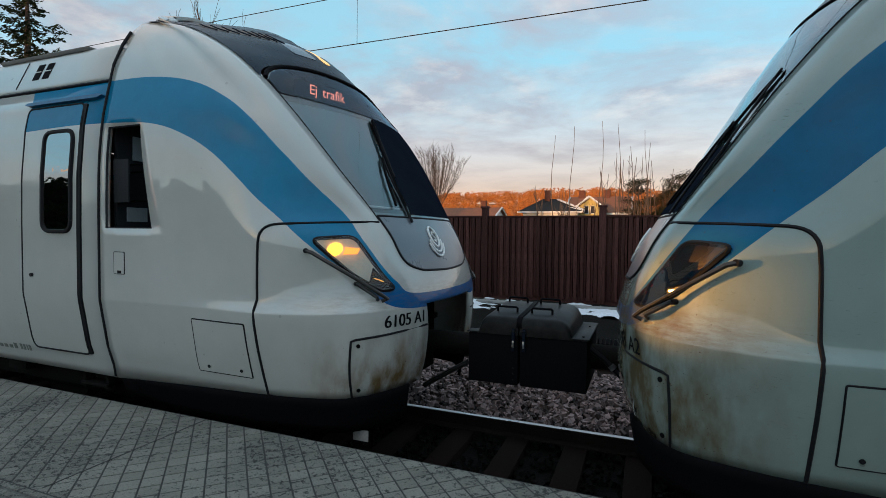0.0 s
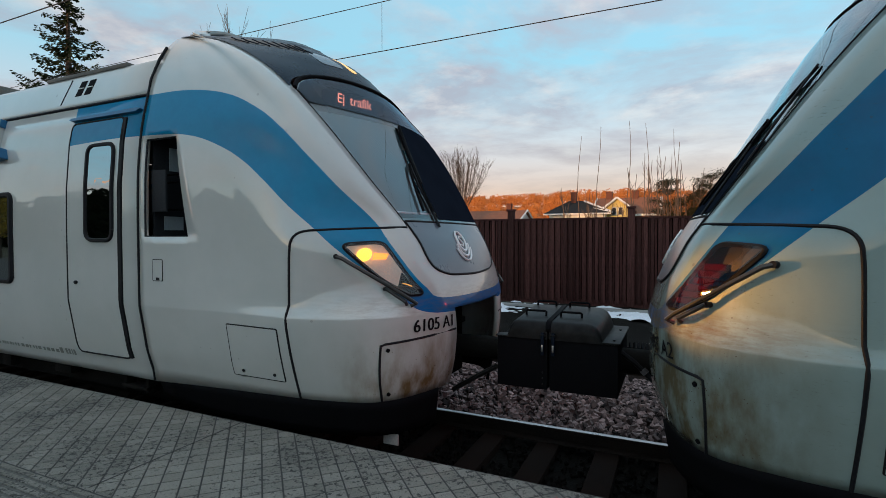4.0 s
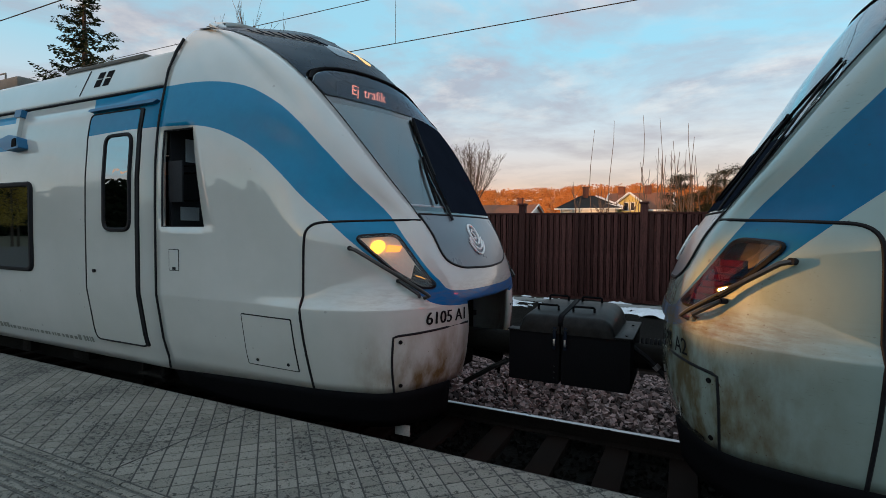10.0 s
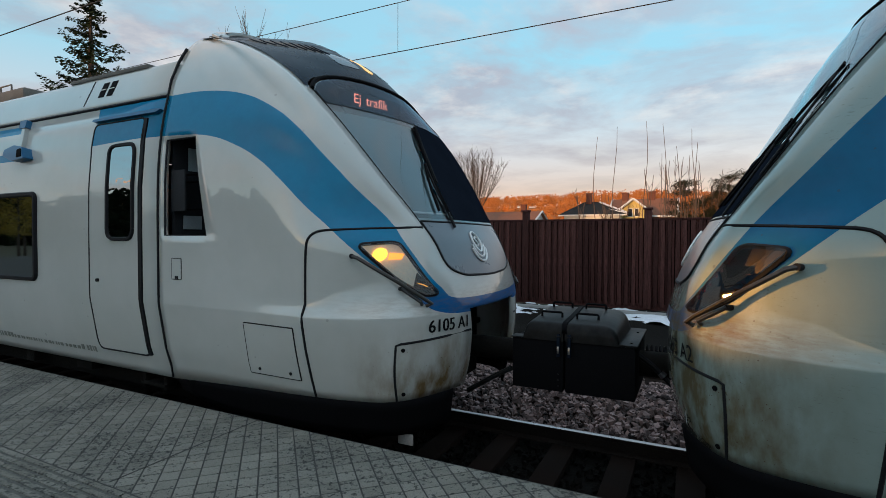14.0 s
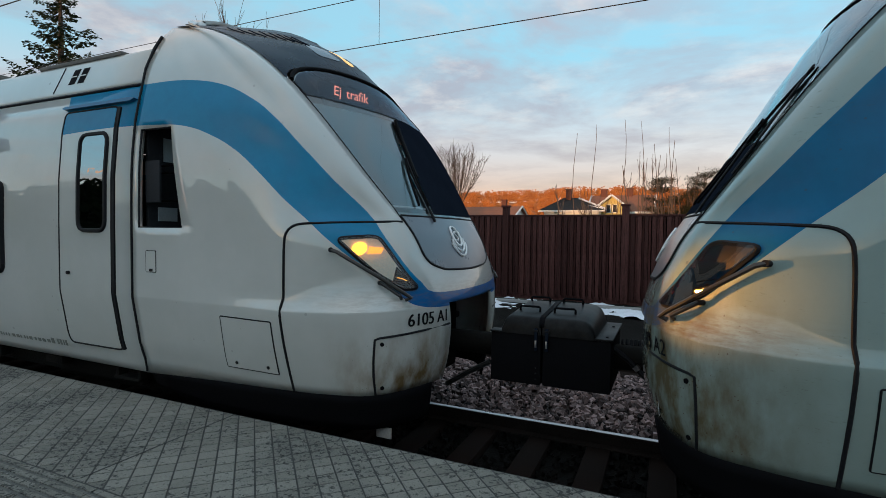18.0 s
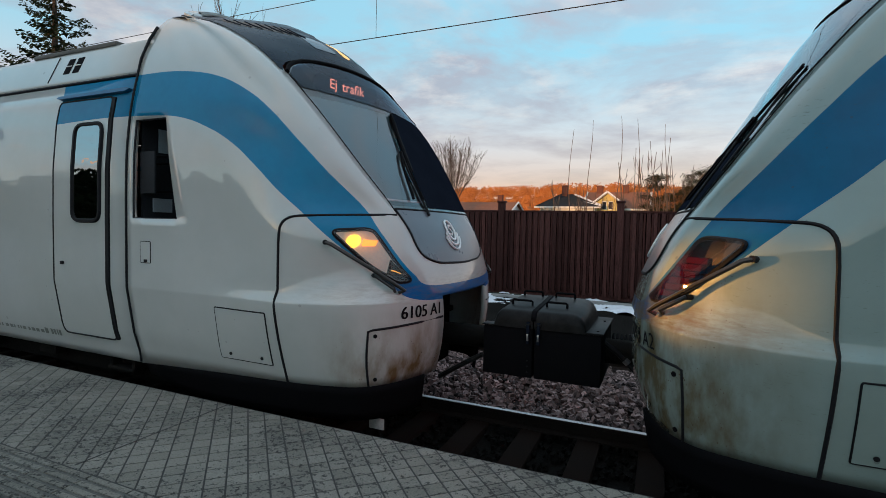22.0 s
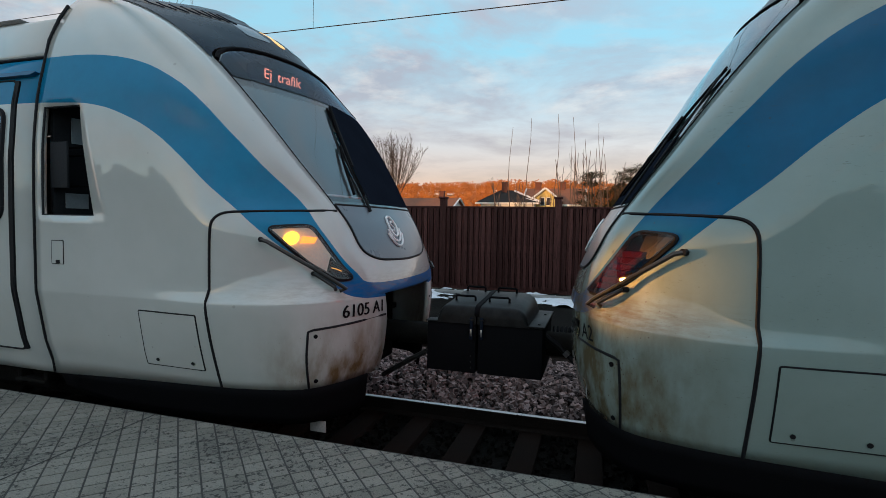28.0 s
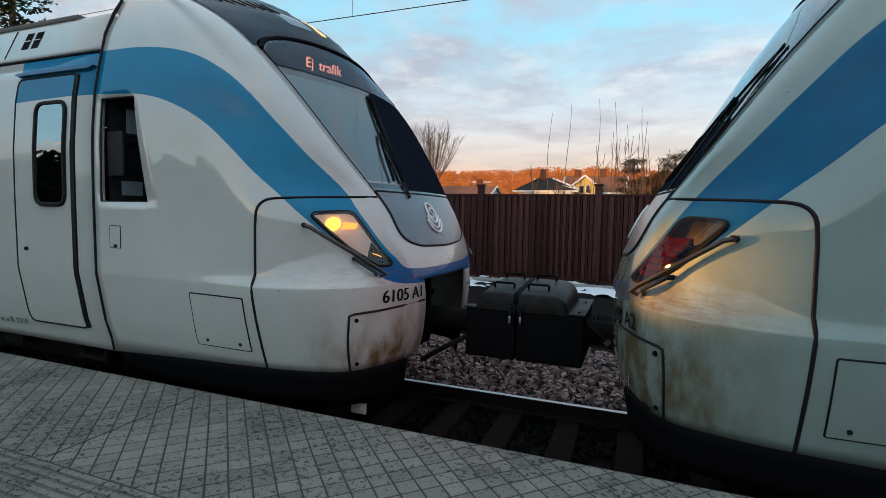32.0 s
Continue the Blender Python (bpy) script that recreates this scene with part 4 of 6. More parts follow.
def side_details(train, side, front_detail=True):
    # cowl seam: along the top, round the corner and down to the sill
    top = rounded([(0.0, 1.545), (0.655, 1.515), (0.655, 0.9), (0.655, 0.86)], 0.0001)
    seam = [(0.0, 1.548), (0.2, 1.538), (0.45, 1.522), (0.52, 1.518), (0.555, 1.513), (0.583, 1.504), (0.606, 1.490), (0.625, 1.470), (0.638, 1.445), (0.646, 1.415), (0.650, 1.37), (0.654, 1.30), (0.66, 0.94), (0.668, 0.86), (0.664, 0.60), (0.652, 0.175)]
    part("cowl_seam", seal(seam, 0.011, side, 0.0, False), "rubber", train)
    pan = [(-0.33, 0.672), (-0.25, 0.662), (-0.15, 0.650), (-0.04, 0.640), (-0.013, 0.628), (0.0, 0.45), (0.013, 0.175)]
    part("panel_seam", seal(pan, 0.010, side, 0.0, False), "rubber", train)
    for s, z in ((-0.052, 0.59), (-0.030, 0.235)):
        part("bolt", tube([skin(s, z, -0.004, side), skin(s, z, 0.008, side)], 0.016, 10), "black_plastic", train)
    # service hatch
    h = part("service_hatch", drape(rect_ss(0.765, 1.33, 0.305, 0.745, 0.012), 0.005, 0.012, side), train_paint[train.name], train)
    part("hatch_gap", seal(rect_ss(0.765, 1.33, 0.305, 0.745, 0.012), 0.006, side, 0.001), "rubber", h)
    for s in (0.865, 1.21):
        part("hatch_lock", tube([skin(s, 0.355, 0, side), skin(s, 0.355, 0.011, side)], 0.014, 10), "rubber", h)
    # cab side window: painted edge frame
    wo = [(WIN_BACK, WIN_LOW), (win_front(WIN_LOW), WIN_LOW), (win_front(WIN_TOP), WIN_TOP), (WIN_BACK, WIN_TOP)]
    part("window_edge", seal(wo, 0.010, side, -0.012), "cab_dark", train)
    # small locked flap
    f = part("key_flap", drape(rect_ss(2.095, 2.225, 1.075, 1.265, 0.008), 0.004, 0.008, side), train_paint[train.name], train)
    part("flap_gap", seal(rect_ss(2.095, 2.225, 1.075, 1.265, 0.008), 0.004, side, 0.001), "rubber", f)
    part("flap_lock", drape(rect_ss(2.135, 2.175, 1.08, 1.105, 0.003), 0.009, 0.008, side), "rubber", f)
    # cab seam
    part("cab_joint", tube([skin(SEAM_S - 0.004, z, 0.0, side) for z in (0.115 + 0.1025 * i for i in range(27))] + [Vector((-SEAM_S, side * w, z)) for w, z in ((1.415, 2.95), (1.33, 3.16), (1.25, 3.30))], 0.013, 6), "rubber", train)
    if front_detail:
        return
    # door
    d = part("cab_door", drape(rect_ss(2.70, 3.50, 0.305, 2.60, 0.06), 0.010, 0.03, side, rings=8), train_paint[train.name], train, "pale grey plug door with a blue head and a tall window")
    part("door_seal", seal(rect_ss(2.69, 3.51, 0.295, 2.61, 0.07), 0.010, side, 0.006), "rubber", d)
    part("door_edge", drape(rounded([(2.65, 0.305), (2.70, 0.305), (2.70, 2.60), (2.65, 2.60)], 0.01), 0.016, 0.02, side), "rubber", d, "black rubber door edge")
    wn = rect_ss(2.78, 3.19, 1.44, 2.36, 0.10)
    part("door_window", drape(wn, 0.018, 0.012, side, rings=6), "side_glass", d, "tall rounded tinted door window")
    part("door_lining", drape(rect_ss(2.80, 3.17, 1.46, 2.34, 0.10), 0.0115, 0.001, side, rings=2), "cab_dark", d)
    part("window_gasket", seal(wn, 0.022, side, 0.012), "rubber", d)
    part("door_knob", tube([skin(3.36, 1.02, 0.0, side), skin(3.36, 1.02, 0.03, side)], 0.018, 10), "rubber", d)
    part("door_gutter", drape(rounded([(2.44, 2.655), (2.50, 2.632), (3.50, 2.632), (3.54, 2.645), (3.50, 2.660), (2.50, 2.666)], 0.006), 0.04, 0.05, side), "fairing_blue", train, "dark rain gutter over the door")
    carriage_details(train, side)
    part("sill_arrow", drape([(2.26, 0.20), (2.31, 0.20), (2.285, 0.165)], 0.003, 0.004, side, rings=1), "black_mark", train)


def carriage_details(train, side):
    """What the first metres of the car behind the cab carry."""
    for s0, s1 in ((4.55, 5.68), (6.05, 7.20), (7.6, 8.75)):
        o = rect_ss(s0, s1, 0.985, 1.935, 0.07)
        w = part("car_window", drape(o, 0.008, 0.02, side, rings=6), "car_glass", train, "dark tinted car window in a black frame")
        part("window_frame", seal(o, 0.030, side, 0.006), "rubber", w)
    # camera fairing: slim post and a blue wedge
    fair = part("camera_fairing", drape(rounded([(4.86, 2.44), (4.93, 2.44), (4.93, 2.76), (4.86, 2.76)], 0.02), 0.045, 0.06, side), "livery_clean", train, "pale post with a blue camera fairing below")
    part("fairing_wedge", drape(rounded([(4.66, 2.33), (4.92, 2.31), (5.12, 2.38), (5.10, 2.44), (4.90, 2.48), (4.72, 2.45)], 0.02), 0.10, 0.11, side), "fairing_blue", fair)
    part("fairing_lens", drape(rounded([(4.70, 2.35), (4.80, 2.34), (4.80, 2.42), (4.72, 2.43)], 0.01), 0.106, 0.02, side), "black_plastic", fair)
    part("fairing_head", drape(rounded([(4.84, 2.70), (4.98, 2.70), (4.98, 2.79), (4.84, 2.79)], 0.01), 0.055, 0.06, side), "fairing_blue", fair)
    # two air slots and a joint in the roof cove
    def cove(s, t, off):
        w0, z0, w1, z1 = 1.42, 2.86, 1.295, 3.16
        return Vector((-s, side * (w0 + (w1 - w0) * t + off * 0.92), z0 + (z1 - z0) * t + off * 0.38))
    for s0 in (3.41, 3.56):
        o = [(s0, 0.26), (s0 + 0.10, 0.26), (s0 + 0.10, 0.84), (s0, 0.84)]
        g = part("air_slot", drape(o, 0.004, 0.01, side, cove), "black_plastic", train)
        part("slot_bar", tube([cove(s0 + 0.01, 0.55, 0.006), cove(s0 + 0.09, 0.55, 0.006)], 0.006, 5), "white_mark", g)
    part("cove_joint", tube([cove(3.86, t, 0.001) for t in (0, 0.25, 0.5, 0.75, 1.0)], 0.006, 5), "rubber", train)
    # maker's small lettering too fine to read: a row of plain bars above the sill
    rnd = random.Random(15)
    s = 3.62
    while s < 6.6:
        w = rnd.choice((0.015, 0.03, 0.05, 0.02))
        hgt = 0.035 if 3.9 < s < 5.3 else 0.06
        part("marking_bar", drape([(s, 0.235), (s + w, 0.235), (s + w, 0.235 + hgt), (s, 0.235 + hgt)], 0.003, 0.003, side, rings=1), "faded_mark", train)
        s += w + rnd.uniform(0.02, 0.06)
    # plant on the roof
    r = part("roof_unit", box(-9.0, -6.2, -0.95, 0.95, 3.30, 3.52, 0.05), "roof_unit_paint", train, "low grey roof equipment cover")
    part("lifting_eye", tube([(-6.6, side * 0.9, 3.52), (-6.6, side * 0.9, 3.60), (-6.9, side * 0.9, 3.60), (-6.9, side * 0.9, 3.52)], 0.012, 6), "roof_unit_paint", r)
    part("roof_hump", box(-4.4, -3.0, side * 1.15 - 0.12, side * 1.15 + 0.12, 3.20, 3.245, 0.01), "roof_unit_paint", train)


def glyphs(words, height):
    """Flat built-in letters as a mesh, standing on the x axis."""
    cu = bpy.data.curves.new("letters", "FONT")
    cu.body, cu.size = words, height / 0.70
    tmp = bpy.data.objects.new("letters", cu)
    scene.collection.objects.link(tmp)
    me = bpy.data.meshes.new_from_object(tmp.evaluated_get(bpy.context.evaluated_depsgraph_get()))
    scene.collection.objects.unlink(tmp)
    bpy.data.objects.remove(tmp)
    bm = bmesh.new()
    bm.from_mesh(me)
    return bm


def text_on(train, words, s0, z0, height, side, name):
    """Raised figures laid along the skin, from s0 towards the nose or the back."""
    cu = bpy.data.curves.new(name, "FONT")
    cu.body, cu.size, cu.extrude = words, height / 0.70, 0.0
    tmp = bpy.data.objects.new(name, cu)
    scene.collection.objects.link(tmp)
    dg = bpy.context.evaluated_depsgraph_get()
    me = bpy.data.meshes.new_from_object(tmp.evaluated_get(dg))
    scene.collection.objects.unlink(tmp)
    bpy.data.objects.remove(tmp)
    bm = bmesh.new()
    bm.from_mesh(me)
    bmesh.ops.triangulate(bm, faces=bm.faces)
    for _ in range(4):
        bmesh.ops.subdivide_edges(bm, edges=[e for e in bm.edges if e.calc_length() > 0.016], cuts=1)
        bmesh.ops.triangulate(bm, faces=bm.faces)
    # heavy strokes: the outline laid twice, a few millimetres apart
    twin = bmesh.ops.duplicate(bm, geom=list(bm.verts) + list(bm.edges) + list(bm.faces))["geom"]
    second = {v for v in twin if isinstance(v, bmesh.types.BMVert)}
    for v in bm.verts:
        # the run of text follows the curved skin by arc length
        v.co = arc_place(s0, v.co.x + (0.007 if v in second else 0.0), z0 + v.co.y, side, 0.0075 if v in second else 0.006)
    return part(name, bm, "black_mark", train, smooth=False)


def arc_place(s0, run, z, side, lift=0.006):
    """A point reached by going run metres along the section at height z, towards the nose on the left train's near side."""
    a = a_of(s0, z)
    step, left = -0.01 if side < 0 else 0.01, abs(run)
    p = np.array(pt(a, z))
    while left > 0:
        q = np.array(pt(max(a + step, 0.05), z))
        d = np.linalg.norm(q - p)
        if d >= left or a + step <= 0.05:
            p = p + (q - p) * (left / max(d, 1e-6))
            break
        left -= d
        a, p = a + step, q
    q = np.array(pt(a + 0.05, z)) - np.array(pt(max(a - 0.05, 0.02), z))
    q = q / (np.linalg.norm(q) + 1e-9)
    # outward: forward and to the side
    return Vector((-p[0] + lift * q[1], side * (p[1] + lift * q[0] + 0.002), z))


train_paint = {}


def tint_band():
    bm = bmesh.new()
    return band_grid(bm, lambda u, v: front(u * 0.98, 2.60 + 0.04 * (u + 1) + (screen_top(u) - 2.62 - 0.04 * (u + 1)) * v, 0.009), [-1 + i / 10 for i in range(21)], [i / 4 for i in range(5)])


def build_train(m, label, length, paint, lit, number, number_s, near, full_side):
    train = thing("commuter_train", label, "train", "coupled trains", m)
    train_paint[train.name] = paint
    nose_shell(train, paint)
    carriage(train, paint, length, near)
    # windscreen, its black surround, the dark roof fairing and the grey nose cover
    us = [-1 + i / 10 for i in range(21)]
    bm = bmesh.new()
    band_grid(bm, lambda u, v: front(u * 0.985, 1.60 + (screen_top(u) - 1.60) * v, 0.004 if lit else 0.007), us, [i / 14 for i in range(15)])
    part("windscreen", bm, "windscreen_glass", train, "large sloping curved windscreen").visible_shadow = False
    edge = [(-1 + i / 12, None) for i in range(25)]
    part("screen_arch", tube([front(u * 0.99, screen_top(u), 0.006) for u, _ in edge], 0.020 if lit else 0.011, 8), "black_plastic", train, "black arch over the windscreen")
    for sd in (-1, 1):
        part("pillar_seal", tube([front(sd * 0.99, 1.56 + (2.72 - 1.56) * i / 16, 0.002) for i in range(17)], 0.004, 6), "rubber", train)
    bm = bmesh.new()
    def roof_skin(u, v):
        # at its rear end the dark fairing spreads over the whole cab top
        z = screen_top(u) + (3.72 - screen_top(u)) * v
        return front(u * float(np.interp(z, [3.36, 3.41, 3.425], [1.04, 2.1, 4.0])), z, 0.004)

    band_grid(bm, roof_skin, [-1 + i / 16 for i in range(33)], [i / 48 for i in range(49)])
    fairing = part("roof_fairing", bm, "dark_roof_paint", train, "dark blue-grey roof fairing above the windscreen")
    cap = bmesh.new()
    top = [(s, w, z) for z in (3.10, 3.20, 3.30, 3.42, 3.50, 3.55, 3.60, 3.65, 3.69, 3.72) for s, w in [pt(4, z)]]
    rim = [cap.verts.new((-SEAM_S, w, z)) for s, w, z in top] + [cap.verts.new((-SEAM_S, -w, z)) for s, w, z in top[::-1]]
    cap.faces.new(rim)
    part("cab_rear_wall", cap, paint, train)
    # vent slats and lamp glasses in the fairing
    vent = part("roof_vent", drape(rounded([(-0.24, 3.33), (0.24, 3.33), (0.24, 3.49), (-0.24, 3.49)], 0.02), 0.006, 0.006, 1, lambda u, z, o: front(u + side_vent(near), z, o)), "roof_unit_paint", fairing)
    for i in range(8):
        u0 = side_vent(near) - 0.21 + 0.060 * i
        part("vent_slat", tube([front(u0, 3.34, 0.003), front(u0, 3.41, 0.003), front(u0, 3.48, 0.003)], 0.013, 5), "mask_black", vent)
    for u0, mt, hw in ((-0.34, "roof_lamp_glass", 0.12), (-0.10, "top_lamp" if lit else "lamp_reflector", 0.05), (0.13, "roof_lamp_glass", 0.12)):
        o = rounded([(u0 - hw, 3.19), (u0 + hw, 3.19), (u0 + hw * 0.7, 3.38), (u0 - hw * 0.7, 3.38)], 0.05)
        part("roof_lamp", drape(o, 0.007, 0.01, 1, lambda u, z, of: front(u, z, of)), mt, fairing)
    grey = rounded([(-0.97, 1.60), (0.97, 1.60), (0.88, 1.22), (0.62, 1.135), (0, 1.115), (-0.62, 1.135), (-0.88, 1.22)], [0.02, 0.02, 0.12, 0.2, 0.2, 0.2, 0.12])
    cover = part("nose_cover", drape(grey, 0.006, 0.012, 1, lambda u, z, o: front(u, z, o), rings=8), "nose_grey", train, "grey nose cover below the windscreen")
    part("cover_seal", seal(grey, 0.011, 1, 0.002, True, lambda u, z, o: front(u, z, o), 0.04), "rubber", cover)
    # emblem: three arcs and a short bent bar
    for r0, a0, a1 in ((0.075, 60, 420), (0.115, 190, 350), (0.15, 200, 340)):
        pts = [front(-0.10 + 1.25 * r0 * math.cos(radians(t)), 1.42 + r0 * 1.2 * math.sin(radians(t)), 0.014) for t in range(a0, a1 + 1, 10)]
        part("emblem_arc", tube(pts, 0.011, 6), "white_mark", cover)
    part("emblem_bar", tube([front(-0.10 + x, 1.42 + z, 0.014) for x, z in ((0.035, 0.035), (0.0, 0.045), (-0.03, 0.025), (0.03, -0.02), (0.0, -0.045), (-0.035, -0.03))], 0.008, 6), "white_mark", cover)
    # wipers: two long arms side by side on the far half, parked upright
    for base, tip in (((-0.40, 1.69), (-0.05, 2.58)), ((-0.58, 1.69), (-0.27, 2.15))) if lit else (((-0.52, 1.69), (-0.84, 2.44)), ((-0.30, 1.69), (-0.66, 2.20))):
        w = part("wiper", tube([front(-near * (base[0] + (tip[0] - base[0]) * t), base[1] + (tip[1] - base[1]) * t, 0.030 if lit else 0.020) for t in (i / 8 for i in range(9))], 0.014 if lit else 0.009, 6), "black_plastic", train, "black windscreen wiper")
        part("blade", tube([front(-near * (tip[0] + 0.03 - 0.20 * t), tip[1] + 0.02 - 0.62 * t, 0.020) for t in (i / 6 for i in range(7))], 0.013 if lit else 0.008, 6), "rubber", w)
    if lit:
        # added pale sheet behind the near part of the screen, painting reflected sky
        bm = bmesh.new()
        band_grid(bm, lambda u, v: front(-0.96 + (0.61 + 0.38 * v) * u, 1.70 + (0.88 + 0.06 * u) * v, -0.045), [i / 12 for i in range(13)], [i / 8 for i in range(9)])
        bl = part("sun_blind", bm, "blind_cloth", train, "pale grey sheet behind the windscreen, added for the reflected sky")
        part("hem", tube([front(-0.96 + 0.061 * i, 1.70, -0.035) for i in range(11)], 0.010, 6), "white_mark", bl)
    # destination display: a flat board behind the glass, turned a little to the platform side
    turn = math.atan(0.295) * -near
    base_m = Matrix.Translation((-1.051, 0, 0)) @ Matrix.Rotation(radians(90) - turn, 4, "Z") @ Matrix.Rotation(radians(90), 4, "X")
    bm = bmesh.new()
    plate = rounded([(-0.47, 2.835), (0.36, 2.835), (0.36, 2.985), (-0.47, 2.985)], 0.06)
    for zz in (0.0, -0.03):
        bm.faces.new([bm.verts.new(base_m @ Vector((x, y, zz))) for x, y in plate])
    disp = part("display_board", bm, "display_grey", train, "grey destination display behind the glass")
    if lit:
        for chars, x0 in (("Ej", -0.30), ("trafik", -0.135)):
            word = glyphs(chars, 0.098)
            for v in word.verts:
                v.co = base_m @ Vector((x0 + v.co.x * 1.02, 2.868 + v.co.y, 0.004))
            part("light_text", word, "led_orange", disp, "glowing red-orange light segments", smooth=False)
    # added black panel: the dark look of the glass put into its colour
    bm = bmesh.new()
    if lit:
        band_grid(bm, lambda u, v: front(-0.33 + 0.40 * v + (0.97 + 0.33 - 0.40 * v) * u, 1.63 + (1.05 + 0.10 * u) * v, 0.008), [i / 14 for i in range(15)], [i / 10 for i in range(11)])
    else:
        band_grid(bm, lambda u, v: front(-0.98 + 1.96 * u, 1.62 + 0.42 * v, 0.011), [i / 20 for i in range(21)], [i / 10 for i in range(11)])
    part("screen_mask", bm, "mask_black", train, "added black panel over the dark-looking part of the windscreen")
    if lit:
        part("screen_tint", tint_band(), "screen_band", train, "dark tinted band along the top of the screen")
    for sd in (-1, 1):
        lamp_unit(train, sd, lit)
        handrail(train, sd)
        side_details(train, sd, front_detail=not (full_side and sd == near))
    # cab room
    room = part("cab_room", box(-2.38, -2.345, -1.45, 1.45, 0.9, 2.45), "cab_dark", train)
    part("cab_floor", box(-2.30, -0.35, -1.30, 1.30, 0.40, 0.46), "cab_dark", train)
    desk = part("driver_desk", box(-1.05, -0.45, -1.0, 1.0, 1.25, 1.40, 0.03), "cab_dark", train)
    seat = part("driver_seat", box(-1.95, -1.45, -0.30, 0.30, 0.95, 1.08, 0.04), "cab_cloth", train)
    part("backrest", box(-2.02, -1.90, -0.28, 0.28, 1.05, 1.85, 0.04), "cab_cloth", seat)
    part("window_screen", box(-2.325, -2.135, near * 1.485 - 0.012, near * 1.485 + 0.012, 1.70, 2.08, 0.006), "cab_dark", train, "dark roller screen in the open cab window")
    # pale boxes paint the daylight that shows inside the cab
    for ya, yb, za, zb in ((1.17, 1.30, 2.10, 2.32), (1.16, 1.36, 1.535, 1.665)):
        part("notice", box(-2.344, -2.336, min(near * ya, near * yb), max(near * ya, near * yb), za, zb), "notice_pale", room, "pale patch on the cab rear wall, daylight put into its colour")
    for zb in (1.72, 1.98, 2.05):
        part("guard_bar", tube([(-2.32, near * 1.36, zb), (-1.70, near * 1.36, zb)], 0.010, 6), "black_plastic", train)
    part("guard_bar", tube([(-1.84, near * 1.36, 1.47), (-1.90, near * 1.36, 2.35)], 0.012, 6), "black_plastic", train)
    # black skirt under the shell, with the coupler opening between its cheeks
    for sd in (-1, 1):
        bm = bmesh.new()
        st = [0.9 + 3.1 * i / 24 for i in range(24)] + [4.0 + 0.2 * i for i in range(9)]
        def low(u, v):
            s, w = pt(u, 0.18)
            k = 1 - 0.06 * v
            deep = 0.30 * (1 - 0.6 * max(0.0, (s - 1.2) / 1.2) ** 2)
            return Vector((-(s + 0.05 * v), sd * (w - 0.015) * k, 0.18 - sill_drop(s) - deep * v))
        band_grid(bm, low, st, (0, 0.25, 0.5, 0.75, 1.0))
        ob = part("skirt", bm, "black_plastic", train)
        so = ob.modifiers.new("wall", "SOLIDIFY"); so.thickness, so.offset = 0.03, 0
        part("side_skirt", box(-length, -2.2, sd * 1.16 - 0.02, sd * 1.16 + 0.02, -0.14, 0.18), "undercarriage", train)
        for s, wd, hh in ((2.62, 0.05, 0.26), (2.95, 0.05, 0.26), (3.9, 0.30, 0.20), (5.1, 0.18, 0.24), (6.4, 0.4, 0.18)):
            part("hanger", box(-s - wd, -s, sd * 1.30 - 0.05, sd * 1.30 + 0.05, 0.18 - hh, 0.18, 0.01), "undercarriage", train)
        part("step_tread", box(-3.0, -2.62, sd * 1.30 - 0.07, sd * 1.30 + 0.07, -0.04, -0.01, 0.005), "undercarriage", train)
    part("coupler_recess", box(-0.35, -0.25, -0.95, 0.95, -0.10, 0.86), "undercarriage", train)
    text_on(train, number, number_s, 0.708 if near < 0 else 0.69, 0.10, near, "unit_number")
    # bogie
    bog = part("bogie_frame", box(-4.6, -1.2, -1.0, 1.0, -0.28, -0.05, 0.04), "undercarriage", train)
    for s in (1.7, 4.1):
        for y in (-0.75, 0.75):
            part("wheel", tube([(-s, y - 0.065, -0.115), (-s, y + 0.065, -0.115)], 0.43, 28), "rail_rust", bog)
    return train


def side_vent(near):
    return 0.60 * near


build_left = build_train(pose(X_LEFT, CENTRE, 0), "pale grey and blue commuter train with its yellow headlamp lit", 16.0, "livery_clean", True, "6105 A1", -0.175, -1, True)
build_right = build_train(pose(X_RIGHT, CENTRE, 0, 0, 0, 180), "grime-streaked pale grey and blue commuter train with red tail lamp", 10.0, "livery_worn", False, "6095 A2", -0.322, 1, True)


def beam(name, place, target, energy, color, size, blend=0.6, angle=75):
    d = bpy.data.lights.new(name, "SPOT")
    d.energy, d.color, d.shadow_soft_size, d.spot_size, d.spot_blend = energy, color, size, radians(angle), blend
    o = new(name, d)
    o.matrix_world = look(place, target)


for yy in (CENTRE - 1.17, CENTRE + 1.17):
    beam("headlamp_beam", (X_LEFT - 0.045, yy, 1.31), (X_RIGHT, yy - 0.04 * (1 if yy < CENTRE else -1), 1.13), 600, (1.0, 0.43, 0.085), 0.035, 1.0, 21)

# ---- ground, tracks, platform ----
def sheet(name, x0, x1, y0, y1, z, material, label, nx=2, ny=2, bump=0.0, category="ground"):
    bm = bmesh.new()
    g = [[bm.verts.new((x0 + (x1 - x0) * i / nx, y0 + (y1 - y0) * j / ny, z + (bump * noise.noise(Vector((i * 1.7, j * 1.3, z))) if bump else 0))) for i in range(nx + 1)] for j in range(ny + 1)]
    for j in range(ny):
        for i in range(nx):
            bm.faces.new((g[j][i], g[j][i + 1], g[j + 1][i + 1], g[j + 1][i]))
    return solo(name, bm, material, label, category, kind="structure")


EDGE_Y = 2.90
sheet("ground", -900, 900, -700, 1500, -0.95, "soil", "brown winter soil around the station")
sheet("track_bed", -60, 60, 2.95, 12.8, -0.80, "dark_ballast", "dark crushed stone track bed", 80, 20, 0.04)


